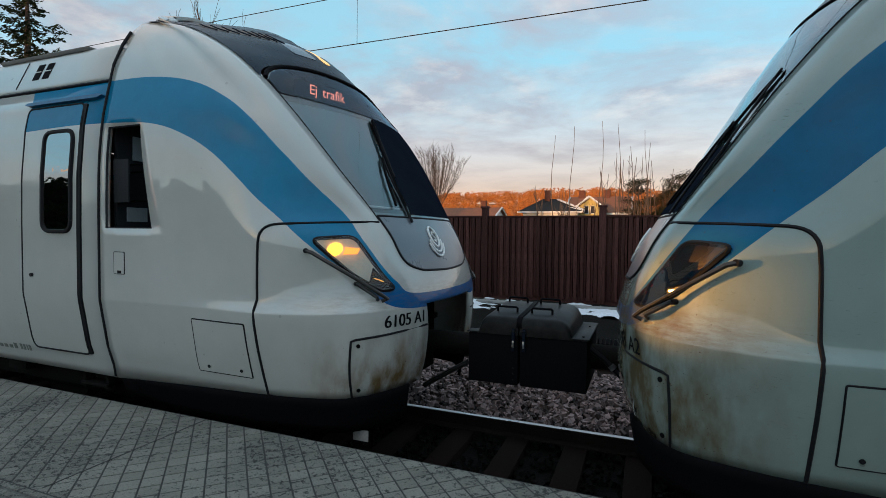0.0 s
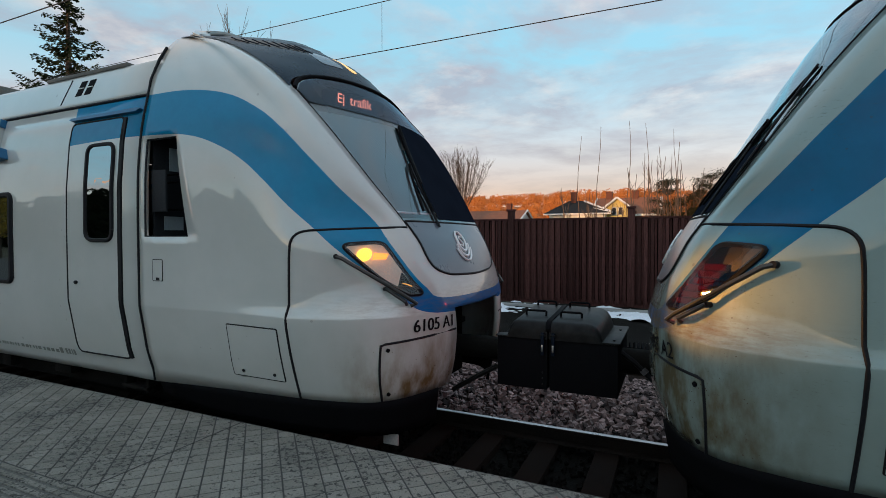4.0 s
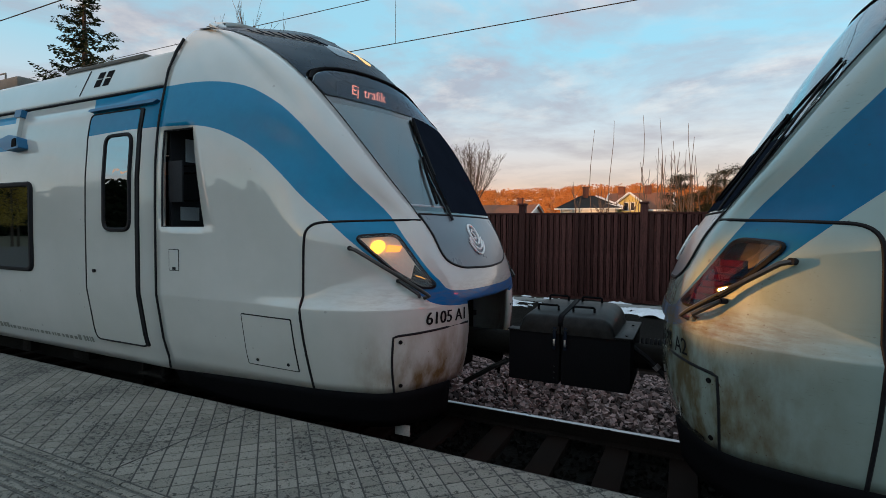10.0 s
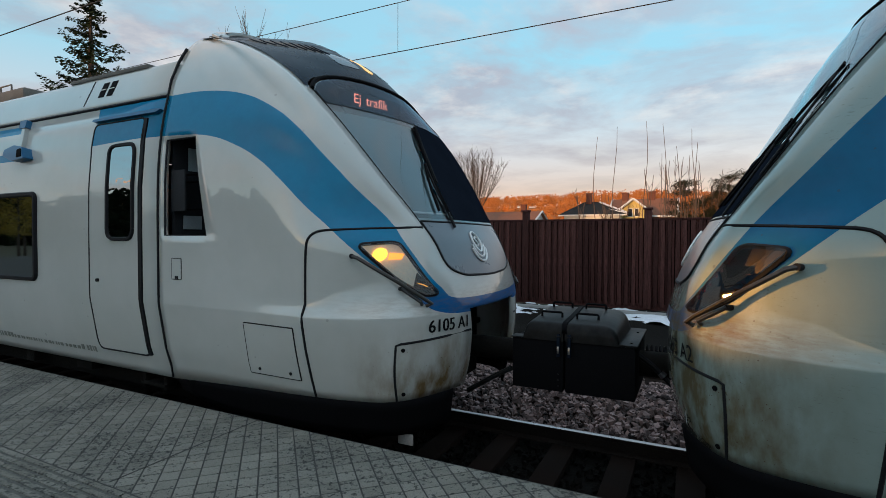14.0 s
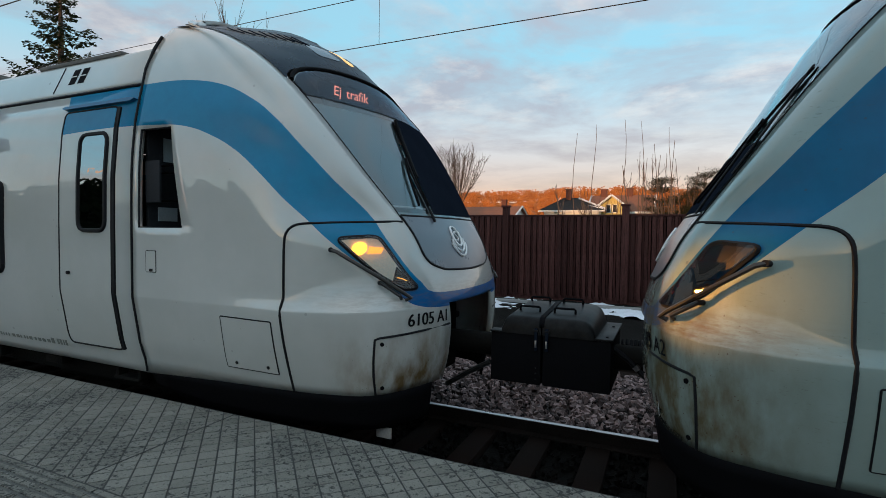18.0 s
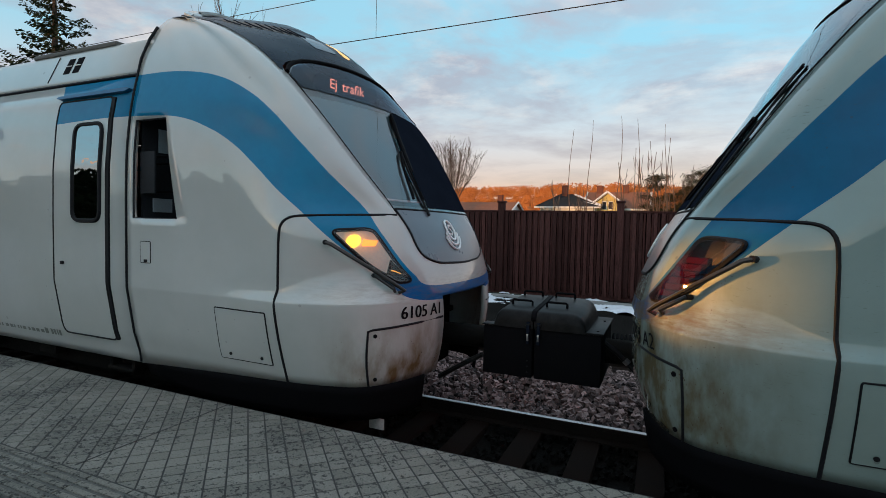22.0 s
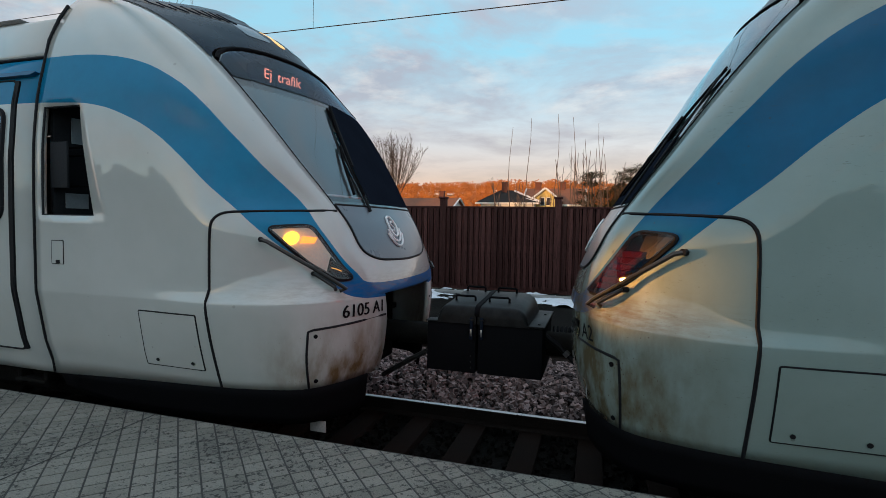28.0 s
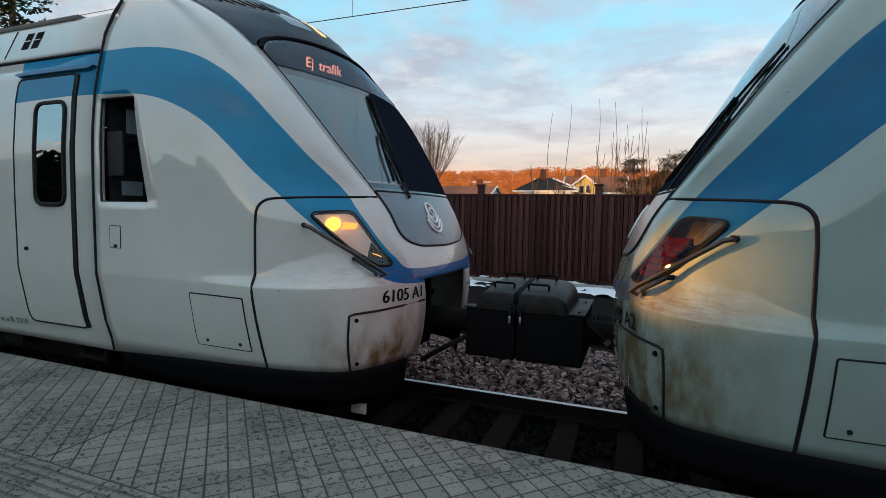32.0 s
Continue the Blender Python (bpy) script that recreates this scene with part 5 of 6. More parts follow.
def rail_profile(x0, x1, y, top):
    bm = bmesh.new()
    prof = [(-0.07, -0.16), (0.07, -0.16), (0.07, -0.145), (0.012, -0.125), (0.012, -0.045), (0.036, -0.035), (0.036, -0.004), (0.028, 0.0), (-0.028, 0.0), (-0.036, -0.004), (-0.036, -0.035), (-0.012, -0.045), (-0.012, -0.125), (-0.07, -0.145)]
    a = [bm.verts.new((x0, y + p, top + q)) for p, q in prof]
    b = [bm.verts.new((x1, y + p, top + q)) for p, q in prof]
    k = len(prof)
    for i in range(k):
        bm.faces.new((a[i], a[(i + 1) % k], b[(i + 1) % k], b[i]))
    bm.faces.new(a[::-1]); bm.faces.new(b)
    return bm


SECOND = CENTRE + 4.5
for yc in (CENTRE, SECOND):
    for dy in (-0.7535, 0.7535):
        rail = thing("rail", "rusty steel rail with a worn bright head" if yc == CENTRE else "rusty steel rail of the second track", "rail", "running rails")
        part("web", rail_profile(-60, 60, yc + dy, RAIL - 0.004), "rail_rust", rail, smooth=False)
        part("running_surface", box(-60, 60, yc + dy - 0.030, yc + dy + 0.030, RAIL - 0.006, RAIL, 0.002), "rail_shine" if yc == CENTRE else "rail_rust", rail, "worn bright running surface" if yc == CENTRE else "")


def sleeper_mesh():
    bm = box(-0.12, 0.12, -1.25, 1.25, -0.20, 0.0, 0.02)
    return finish(bm, "sleeper", "sleeper_concrete")


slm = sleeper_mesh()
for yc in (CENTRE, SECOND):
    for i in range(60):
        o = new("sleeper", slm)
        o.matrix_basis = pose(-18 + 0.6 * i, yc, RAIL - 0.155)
        tagged(o, "concrete railway sleeper under the rails, with shade in its colour", "sleeper", "sleepers of the track")


def pebbles(name, x0, x1, y0, y1, zfun, count, rmin, rmax, material, label, seed):
    rnd = random.Random(seed)
    verts, faces = [], []
    base = [(-0.7, -0.7, -0.6), (0.7, -0.7, -0.6), (0.7, 0.7, -0.6), (-0.7, 0.7, -0.6), (-0.7, -0.7, 0.6), (0.7, -0.7, 0.6), (0.7, 0.7, 0.6), (-0.7, 0.7, 0.6)]
    tri = [(0, 3, 2, 1), (4, 5, 6, 7), (0, 1, 5, 4), (1, 2, 6, 5), (2, 3, 7, 6), (3, 0, 4, 7)]
    for _ in range(count):
        x, y = rnd.uniform(x0, x1), rnd.uniform(y0, y1)
        z = zfun(x, y)
        r = rnd.uniform(rmin, rmax)
        m = Euler((rnd.uniform(0, 6), rnd.uniform(0, 6), rnd.uniform(0, 6))).to_matrix()
        k = len(verts)
        for b in base:
            p = m @ Vector((b[0] * r * rnd.uniform(0.7, 1.35), b[1] * r * rnd.uniform(0.6, 1.1), b[2] * r * rnd.uniform(0.5, 1.0)))
            verts.append((x + p.x, y + p.y, z + p.z))
        faces += [tuple(k + a for a in q) for q in tri]
    me = bpy.data.meshes.new(name)
    me.from_pydata(verts, [], faces)
    me.materials.append(MATS[material])
    o = new(name, me)
    return tagged(o, label, "gravel", kind="stuff")


def shoulder_z(x, y):
    return -0.72 + 0.14 * math.exp(-((y - 6.75) / 0.75) ** 2) + 0.03 * noise.noise(Vector((x * 1.5, y * 1.5, 0)))


bm = bmesh.new()
band_grid(bm, lambda u, v: Vector((u, v, shoulder_z(u, v) - 0.035)), [-30 + 0.5 * i for i in range(120)], [5.45 + 0.2 * j for j in range(18)])
solo("ballast_shoulder", bm, "ballast", "bank of pinkish-grey crushed stone between the tracks", "ground", kind="structure")
pebbles("gravel", -4.5, 3.0, 5.5, 8.2, shoulder_z, 8500, 0.028, 0.058, "ballast_stone", "pinkish grey crushed track stones", 3)
pebbles("gravel", -4.5, 2.5, 3.1, 5.4, lambda x, y: -0.775, 2500, 0.02, 0.045, "dark_ballast", "track stones between the rails, coloured dark for the shade there", 4)

# platform
PAVE = 0.114
solo("platform", box(-40, 40, -30, EDGE_Y - 0.30, -0.95, -0.0023), "joint_sand", "broad station platform base", "platform", kind="structure")
solo("platform_edge", box(-40, 40, EDGE_Y - 0.32, EDGE_Y, -0.30, -0.0021, 0.002), "joint_sand", "dark concrete platform edge beam", "platform", kind="structure")
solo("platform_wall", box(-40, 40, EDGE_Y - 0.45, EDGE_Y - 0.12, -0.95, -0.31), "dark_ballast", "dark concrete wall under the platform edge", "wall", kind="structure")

# fence
FENCE_Y = 17.0
fence = thing("noise_fence", "tall dark red-brown board fence along the tracks", "fence")
fence_rnd = random.Random(8)
bx = -26.0
board_meshes = [(wdt, finish(box(-wdt / 2, wdt / 2, -0.075, -0.045, 0, 2.72, 0.004), "board", "fence_board")) for wdt in (0.105, 0.115, 0.125)]
back_mesh = finish(box(-0.030, 0.030, -0.030, -0.008, 0, 2.72, 0.004), "back_board", "fence_board")
# near-black sheet behind the boards, painting the shade in their gaps
part("backing", box(-40, 40, FENCE_Y + 0.02, FENCE_Y + 0.05, -0.70, 2.06), "fence_gap", fence)
while bx < 12:
    # boards in two layers, a proud one over every gap of the rear layer
    wdt, me = fence_rnd.choice(board_meshes)
    o = new("board", me)
    o.parent = fence
    o.matrix_basis = pose(bx + wdt / 2, FENCE_Y, -0.68)
    o = new("back_board", back_mesh)
    o.parent = fence
    o.matrix_basis = pose(bx + wdt + 0.045, FENCE_Y, -0.68)
    bx += 0.208 + fence_rnd.uniform(-0.012, 0.012)
part("cap", box(-40, 40, FENCE_Y - 0.07, FENCE_Y + 0.09, 2.04, 2.11, 0.01), "fence_board", fence)
part("base_board", box(-40, 40, FENCE_Y - 0.03, FENCE_Y + 0.04, -0.80, -0.60), "fence_board", fence)
for k in range(-6, 4):
    x = -1.26 + 3.96 * k
    p = part("post", box(x - 0.11, x + 0.11, FENCE_Y - 0.12, FENCE_Y + 0.10, -0.75, 2.38, 0.01), "fence_board", fence)
    part("post_cap", box(x - 0.14, x + 0.14, FENCE_Y - 0.15, FENCE_Y + 0.13, 2.38, 2.44, 0.01), "fence_board", p)

# snow and weeds before the fence
def snow_strip():
    bm = bmesh.new()
    us, vs = [-16 + 0.09 * i for i in range(250)], [14.1 + 0.06 * j for j in range(46)]
    def f(u, v):
        return Vector((u, v, -0.80 - 0.005 + 0.14 * (0.7 * noise.noise(Vector((u * 0.5, v * 1.1, 2))) + 0.6 * noise.noise(Vector((u * 1.9, v * 3.1, 5))) + 0.5 * noise.noise(Vector((u * 6.0, v * 7.0, 5))))))
    band_grid(bm, f, us, vs)
    return bm


solo("snow_cover", snow_strip(), "snow", "patchy thin snow before the fence", "snow", kind="structure")
bm = bmesh.new()
band_grid(bm, lambda u, v: Vector((u, v, -0.775 + 0.05 * noise.noise(Vector((u * 0.8, v * 0.9, 9))))), [-20 + 0.25 * i for i in range(140)], [10.4 + 0.2 * j for j in range(33)])
solo("verge", bm, "dark_ballast", "dark stony verge showing through the snow", "ground", kind="structure")
for yy, zz in ((15.6, -0.70),):
    solo("cable_trough", box(-20, 15, yy, yy + 0.34, -0.85, zz, 0.01), "kerb_concrete", "low concrete cable trough lid along the track", "cable trough")

# ---- overhead line ----
def wire(name, pts, r, label):
    return solo(name, tube(pts, r, 6), "wire_metal", label, "wire", "overhead line")


line = thing("overhead_line", "thin dark overhead contact and messenger wires", "wire")
for name, yy, zz, r in (("contact_wire", SECOND, 5.36, 0.009), ("messenger_wire", SECOND, 6.38, 0.008), ("contact_wire", CENTRE + 0.04, 5.08, 0.009), ("messenger_wire", CENTRE + 0.04, 6.40, 0.008)):
    part(name, tube([(-59, yy, zz), (-20, yy, zz), (20, yy, zz), (59, yy, zz)], r, 6), "wire_metal", line)
for xx, yy, z0 in ((-5.60, SECOND, 5.36), (14.4, SECOND, 5.36), (-25.6, SECOND, 5.36)):
    part("dropper", tube([(xx, yy, z0), (xx, yy, 6.38)], 0.005, 5), "wire_metal", line)
# masts out of view carry the wires
for xx in (-58, 58):
    part("mast", box(xx - 0.12, xx + 0.12, SECOND + 2.4, SECOND + 2.65, -0.95, 7.6, 0.02), "steel", line)
    for zz in (5.36, 6.38):
        part("arm", tube([(xx, CENTRE - 0.3, zz), (xx, SECOND + 2.5, zz)], 0.03, 6), "steel", line)


# ---- far ground ----
def hill():
    bm = bmesh.new()
    rnd = random.Random(2)
    us = [-700 + 10 * i for i in range(141)]
    band_grid(bm, lambda u, v: Vector((u, 330 + v * 220, -8 + 50 * math.sin(v * math.pi / 2) * (0.86 + 0.16 * noise.noise(Vector((u * 0.006, 0, 1)))))), us, [i / 6 for i in range(7)])
    return bm


solo("wooded_hill", hill(), "autumn_wood", "far wooded hillside, orange evening light put into its colour", "hill", kind="backdrop")


def clump_mesh(name, seed, count, material, spread, leaf):
    """Many small leaf clumps: crossed little blades scattered in an uneven volume."""
    rnd = random.Random(seed)
    verts, faces = [], []
    for _ in range(count):
        p = Vector((rnd.gauss(0, spread[0]), rnd.gauss(0, spread[1]), abs(rnd.gauss(0, spread[2]))))
        for _k in range(2):
            d = Vector((rnd.uniform(-1, 1), rnd.uniform(-1, 1), rnd.uniform(-0.6, 1))).normalized()
            e = d.orthogonal().normalized()
            k = len(verts)
            verts += [p - d * leaf - e * leaf * 0.4, p + d * leaf - e * leaf * 0.3, p + d * leaf * 0.7 + e * leaf * 0.6, p - d * leaf * 0.6 + e * leaf * 0.5]
            faces.append((k, k + 1, k + 2, k + 3))
    me = bpy.data.meshes.new(name)
    me.from_pydata([tuple(v) for v in verts], [], faces)
    me.materials.append(MATS[material])
    return me


def far_wood():
    """Crowns along the hillside, joined."""
    rnd = random.Random(6)
    verts, faces = [], []
    for _ in range(2600):
        x, v = rnd.uniform(-420, 200), rnd.random()
        y = 325 + v * 215
        z = -8 + 50 * math.sin(v * math.pi / 2) * (0.86 + 0.16 * noise.noise(Vector((x * 0.006, 0, 1))))
        hgt, rad = rnd.uniform(7, 13), rnd.uniform(2.0, 4.2)
        for _k in range(38):
            p = Vector((x + rnd.gauss(0, rad * 0.5), y + rnd.gauss(0, rad * 0.5), z + hgt * (0.25 + 0.75 * rnd.random() ** 0.8)))
            d = Vector((rnd.uniform(-1, 1), rnd.uniform(-0.5, 0.5), rnd.uniform(-0.3, 1))).normalized() * rnd.uniform(0.45, 1.1)
            e = d.orthogonal().normalized() * rnd.uniform(0.3, 0.8)
            k = len(verts)
            verts += [tuple(p - d), tuple(p + e), tuple(p + d), tuple(p - e)]
            faces.append((k, k + 1, k + 2, k + 3))
    me = bpy.data.meshes.new("far_wood")
    me.from_pydata(verts, [], faces)
    me.materials.append(MATS["autumn_wood"])
    tagged(new("far_wood", me), "distant woodland on the hillside, orange sunlight put into its colour", "woodland", kind="stuff")


far_wood()


def house(name, label, x0, x1, y0, y1, z0, eave, ridge, wall, roof, along_x=True, chimneys=(), barge="white_wood", gable_window=False):
    h = thing(name, label, "house", "houses beyond the fence")
    part("wall", box(x0, x1, y0, y1, z0, eave), wall, h)
    bm = bmesh.new()
    o = 0.5
    if along_x:
        ym = (y0 + y1) / 2
        a = [(x0 - o, y0 - o, eave - 0.15), (x1 + o, y0 - o, eave - 0.15), (x1 + o, ym, ridge), (x0 - o, ym, ridge), (x0 - o, y1 + o, eave - 0.15), (x1 + o, y1 + o, eave - 0.15)]
        gables = [[(x0, y0, eave), (x0, y1, eave), (x0, ym, ridge - 0.2)], [(x1, y0, eave), (x1, y1, eave), (x1, ym, ridge - 0.2)]]
    else:
        xm = (x0 + x1) / 2
        a = [(x0 - o, y0 - o, eave - 0.15), (x0 - o, y1 + o, eave - 0.15), (xm, y1 + o, ridge), (xm, y0 - o, ridge), (x1 + o, y0 - o, eave - 0.15), (x1 + o, y1 + o, eave - 0.15)]
        gables = [[(x0, y0, eave), (x1, y0, eave), (xm, y0, ridge - 0.2)], [(x0, y1, eave), (x1, y1, eave), (xm, y1, ridge - 0.2)]]
    v = [bm.verts.new(p) for p in a]
    bm.faces.new((v[0], v[1], v[2], v[3])); bm.faces.new((v[3], v[2], v[5], v[4]))
    r = part("roof", bm, roof, h, smooth=False)
    so = r.modifiers.new("depth", "SOLIDIFY"); so.thickness = 0.2
    for g in gables:
        bm = bmesh.new()
        bm.faces.new([bm.verts.new(p) for p in g])
        w = part("gable", bm, wall, h, smooth=False)
        so = w.modifiers.new("depth", "SOLIDIFY"); so.thickness = 0.15
    if along_x:
        for x in (x0 - o, x1 + o):
            for yy in (y0 - o, y1 + o):
                part("bargeboard", tube([(x, yy, eave - 0.2), (x, ym, ridge - 0.02)], 0.16, 4), barge, h)
        part("gutter_board", box(x0 - o, x1 + o, y0 - o - 0.08, y0 - o, eave - 0.42, eave - 0.12), barge, h)
    else:
        for xx in (x0 - o, x1 + o):
            part("bargeboard", tube([(xx, y0 - o - 0.05, eave - 0.2), (xm, y0 - o - 0.05, ridge - 0.02)], 0.16, 4), barge, h)
    for cx, cy, cz, cw in chimneys:
        c = part("chimney", box(cx - cw, cx + cw, cy - cw, cy + cw, eave, cz, 0.02), "brick_dark", h)
        part("chimney_cap", box(cx - cw - 0.08, cx + cw + 0.08, cy - cw - 0.08, cy + cw + 0.08, cz, cz + 0.12), "brick_dark", c)
    if gable_window and not along_x:
        for dx in (-0.45, 0.45):
            f = part("window", box(xm + dx - 0.35, xm + dx + 0.35, y0 - 0.06, y0 - 0.02, eave - 1.0, eave + 0.25), "white_wood", h)
            part("pane", box(xm + dx - 0.26, xm + dx + 0.26, y0 - 0.08, y0 - 0.065, eave - 0.92, eave + 0.17), "cab_dark", f)
    return h


def hip_house():
    h = thing("dark_roof_house", "house with a black hipped tile roof and white eaves", "house", "houses beyond the fence")
    part("wall", box(-17.6, -9.4, 77, 85, -0.95, 5.0), "white_wood", h)
    bm = bmesh.new()
    v = [bm.verts.new(p) for p in ((-18.3, 76.3, 5.05), (-8.5, 76.3, 5.05), (-8.5, 85.7, 5.05), (-18.3, 85.7, 5.05), (-15.2, 80.5, 7.2), (-13.2, 81, 7.2))]
    for q in ((0, 1, 5, 4), (1, 2, 5), (2, 3, 4, 5), (3, 0, 4)):
        bm.faces.new([v[k] for k in q])
    r = part("roof", bm, "roof_dark_tile", h, smooth=False)
    so = r.modifiers.new("depth", "SOLIDIFY"); so.thickness = 0.15
    part("eaves_board", box(-18.35, -8.45, 76.2, 76.32, 4.82, 5.04), "white_wood", h)
    part("verge_flashing", tube([(-12.9, 80.4, 7.1), (-8.5, 76.5, 5.25)], 0.14, 4), "white_wood", h)
    part("verge_flashing", tube([(-11.6, 78.4, 5.9), (-8.5, 76.5, 5.15)], 0.10, 4), "white_wood", h)
    c = part("chimney", box(-14.9, -14.1, 80.1, 80.9, 6.6, 8.4, 0.02), "brick_dark", h)
    part("chimney_cap", box(-15.0, -14.0, 80.0, 81.0, 8.4, 8.52), "brick_dark", c)


hip_house()
house("yellow_house", "yellow wooden house with a gable and white trim", -9.7, -6.1, 79.5, 88, -0.95, 5.75, 7.4, "yellow_wood", "roof_brown_tile", False, (), gable_window=True)
house("brown_roof_house", "long house with a rust-brown tiled roof", -12.0, -2.6, 86, 97, -0.95, 5.3, 8.25, "brown_wood_wall", "roof_brown_tile", True, ((-10.4, 91.5, 9.2, 0.5), (-6.15, 91.5, 9.3, 0.5)))
house("low_brown_house", "low house with a brown roof and a white gable", -40, -22.4, 76.5, 84, -0.95, 4.4, 5.9, "white_wood", "roof_brown_tile", True, ((-24.9, 80, 6.9, 0.4),))


# ---- trees ----
def branch_tree(name, label, base, height, seed, reach, levels=4, twig="twig", trunk_r=0.12, spread=0.5, kids=3):
    """A bare tree: tapered trunk, limbs and fine twigs."""
    rnd = random.Random(seed)
    t = thing(name, label, "tree", "", pose(*base))
    trunk, twigs = bmesh.new(), bmesh.new()

    def grow(p, d, length, r, lv):
        q = p
        pts = [p]
        for _ in range(3):
            d = (d + Vector((rnd.uniform(-1, 1), rnd.uniform(-1, 1), rnd.uniform(-0.3, 0.6))) * 0.16).normalized()
            q = q + d * length / 3
            pts.append(q)
        tube(pts, max(r, 0.016), 5 if lv > 1 else 3, trunk if lv > levels - 2 else twigs, taper=max(r * 0.55, 0.009))
        if lv == 0:
            return
        for k in range(kids + (1 if lv < levels - 1 else 0)):
            base_p = pts[1 + k % 3]
            dd = (d + Vector((rnd.uniform(-1, 1), rnd.uniform(-1, 1), rnd.uniform(-0.1, 0.9))) * spread * 1.6).normalized()
            grow(base_p, dd, length * rnd.uniform(0.55, 0.8), r * 0.5, lv - 1)

    grow(Vector((0, 0, 0)), Vector((0, 0, 1)), height * reach, trunk_r, levels)
    part("trunk", trunk, "bark", t)
    part("crown", twigs, twig, t)
    return t




def fan_tree(base, fork, height, reach, seed):
    """A bare garden tree: a short trunk and a fan of rising shoots with fine twigs."""
    rnd = random.Random(seed)
    t = thing("bare_tree", "bare rounded deciduous tree beyond the fence", "tree", "", pose(*base))
    part("trunk", tube([(0, 0, 0), (0.08, 0, fork * 0.6), (0, 0, fork + 0.3)], 0.2, 8, taper=0.13), "bark", t)
    limbs, twigs = bmesh.new(), bmesh.new()
    for k in range(40):
        a, lean = k * 2.4 + rnd.uniform(-0.3, 0.3), rnd.uniform(0.05, 1.0)
        rise = (height - fork) * (0.72 + 0.28 * math.sqrt(max(0.0, 1 - lean * lean))) * rnd.uniform(0.82, 1.0)
        tip = Vector((math.cos(a) * lean * reach, math.sin(a) * lean * reach, fork + rise))
        foot = Vector((0, 0, fork - 0.2 + rnd.uniform(-0.9, 0.3)))
        bow = Vector((tip.x * 0.12, tip.y * 0.12, -0.02 * rise))
        pts = [foot.lerp(tip, u) + bow * math.sin(u * math.pi) for u in (0, 0.25, 0.5, 0.75, 1.0)]
        tube(pts, 0.030, 4, limbs, taper=0.008)
        for _ in range(34):
            u = rnd.uniform(0.30, 0.97) * 4
            i = int(u)
            p = pts[i].lerp(pts[i + 1], u - i)
            d = ((pts[i + 1] - pts[i]).normalized() + Vector((rnd.uniform(-1, 1), rnd.uniform(-1, 1), rnd.uniform(-0.2, 0.7))) * 1.0).normalized()
            ln = rnd.uniform(0.3, 1.1)
            q = p + d * ln
            tube([p, p.lerp(q, 0.5) + Vector((0, 0, -0.03)), q], 0.015, 3, twigs, taper=0.006)
    part("limbs", limbs, "bark", t)
    part("crown", twigs, "twig", t)


fan_tree((-20.9, 50, -0.95), 5.6, 12.0, 3.3, 11)
branch_tree("bare_tree", "bare deciduous tree top behind the train roof", (-26.9, 25, -0.95), 14.3, 12, 0.46, 5, trunk_r=0.2, spread=0.22)
branch_tree("bare_tree", "bare deciduous tree top behind the train roof", (-19.6, 25, -0.95), 10.7, 14, 0.46, 5, trunk_r=0.16, spread=0.22)
branch_tree("bare_tree", "bare deciduous tree top behind the train roof", (-15.7, 25, -0.95), 8.5, 17, 0.46, 5, trunk_r=0.14, spread=0.20)

# straight saplings
sap_rnd = random.Random(21)
for i, (x, top) in enumerate(((-5.08, 7.35), (-4.02, 7.81), (-2.40, 7.97), (-1.44, 7.76), (0.01, 7.34))):
    tt = thing("sapling", "tall thin leafless sapling shoot beyond the fence", "sapling", "saplings behind the fence", pose(x, 30, -1))
    pts = [(0.12 * math.sin(k * 0.9 + i), 0, (top + 1) * k / 8) for k in range(9)]
    part("stem", tube(pts, 0.035, 5, taper=0.010), "twig", tt)
for i in range(40):
    x = sap_rnd.uniform(-6.2, 1.6)
    top = sap_rnd.uniform(4.2, 7.0) if x > -2.5 else sap_rnd.uniform(3.0, 4.6)
    lean = sap_rnd.uniform(-0.7, 0.7)
    tt = thing("sapling", "thin leafless sapling shoot beyond the fence", "sapling", "saplings behind the fence", pose(x, sap_rnd.uniform(29, 34), -1))
    pts = [(lean * (k / 6) ** 1.3, 0, (top + 1) * k / 6) for k in range(7)]
    bm = tube(pts, 0.030, 4, taper=0.012)
    for _ in range(4):
        k = sap_rnd.randint(3, 5)
        p = Vector(pts[k])
        tube([p, p + Vector((sap_rnd.uniform(-0.5, 0.5), 0, sap_rnd.uniform(0.4, 0.9)))], 0.016, 3, bm, taper=0.008)
    part("stem", bm, "twig", tt)


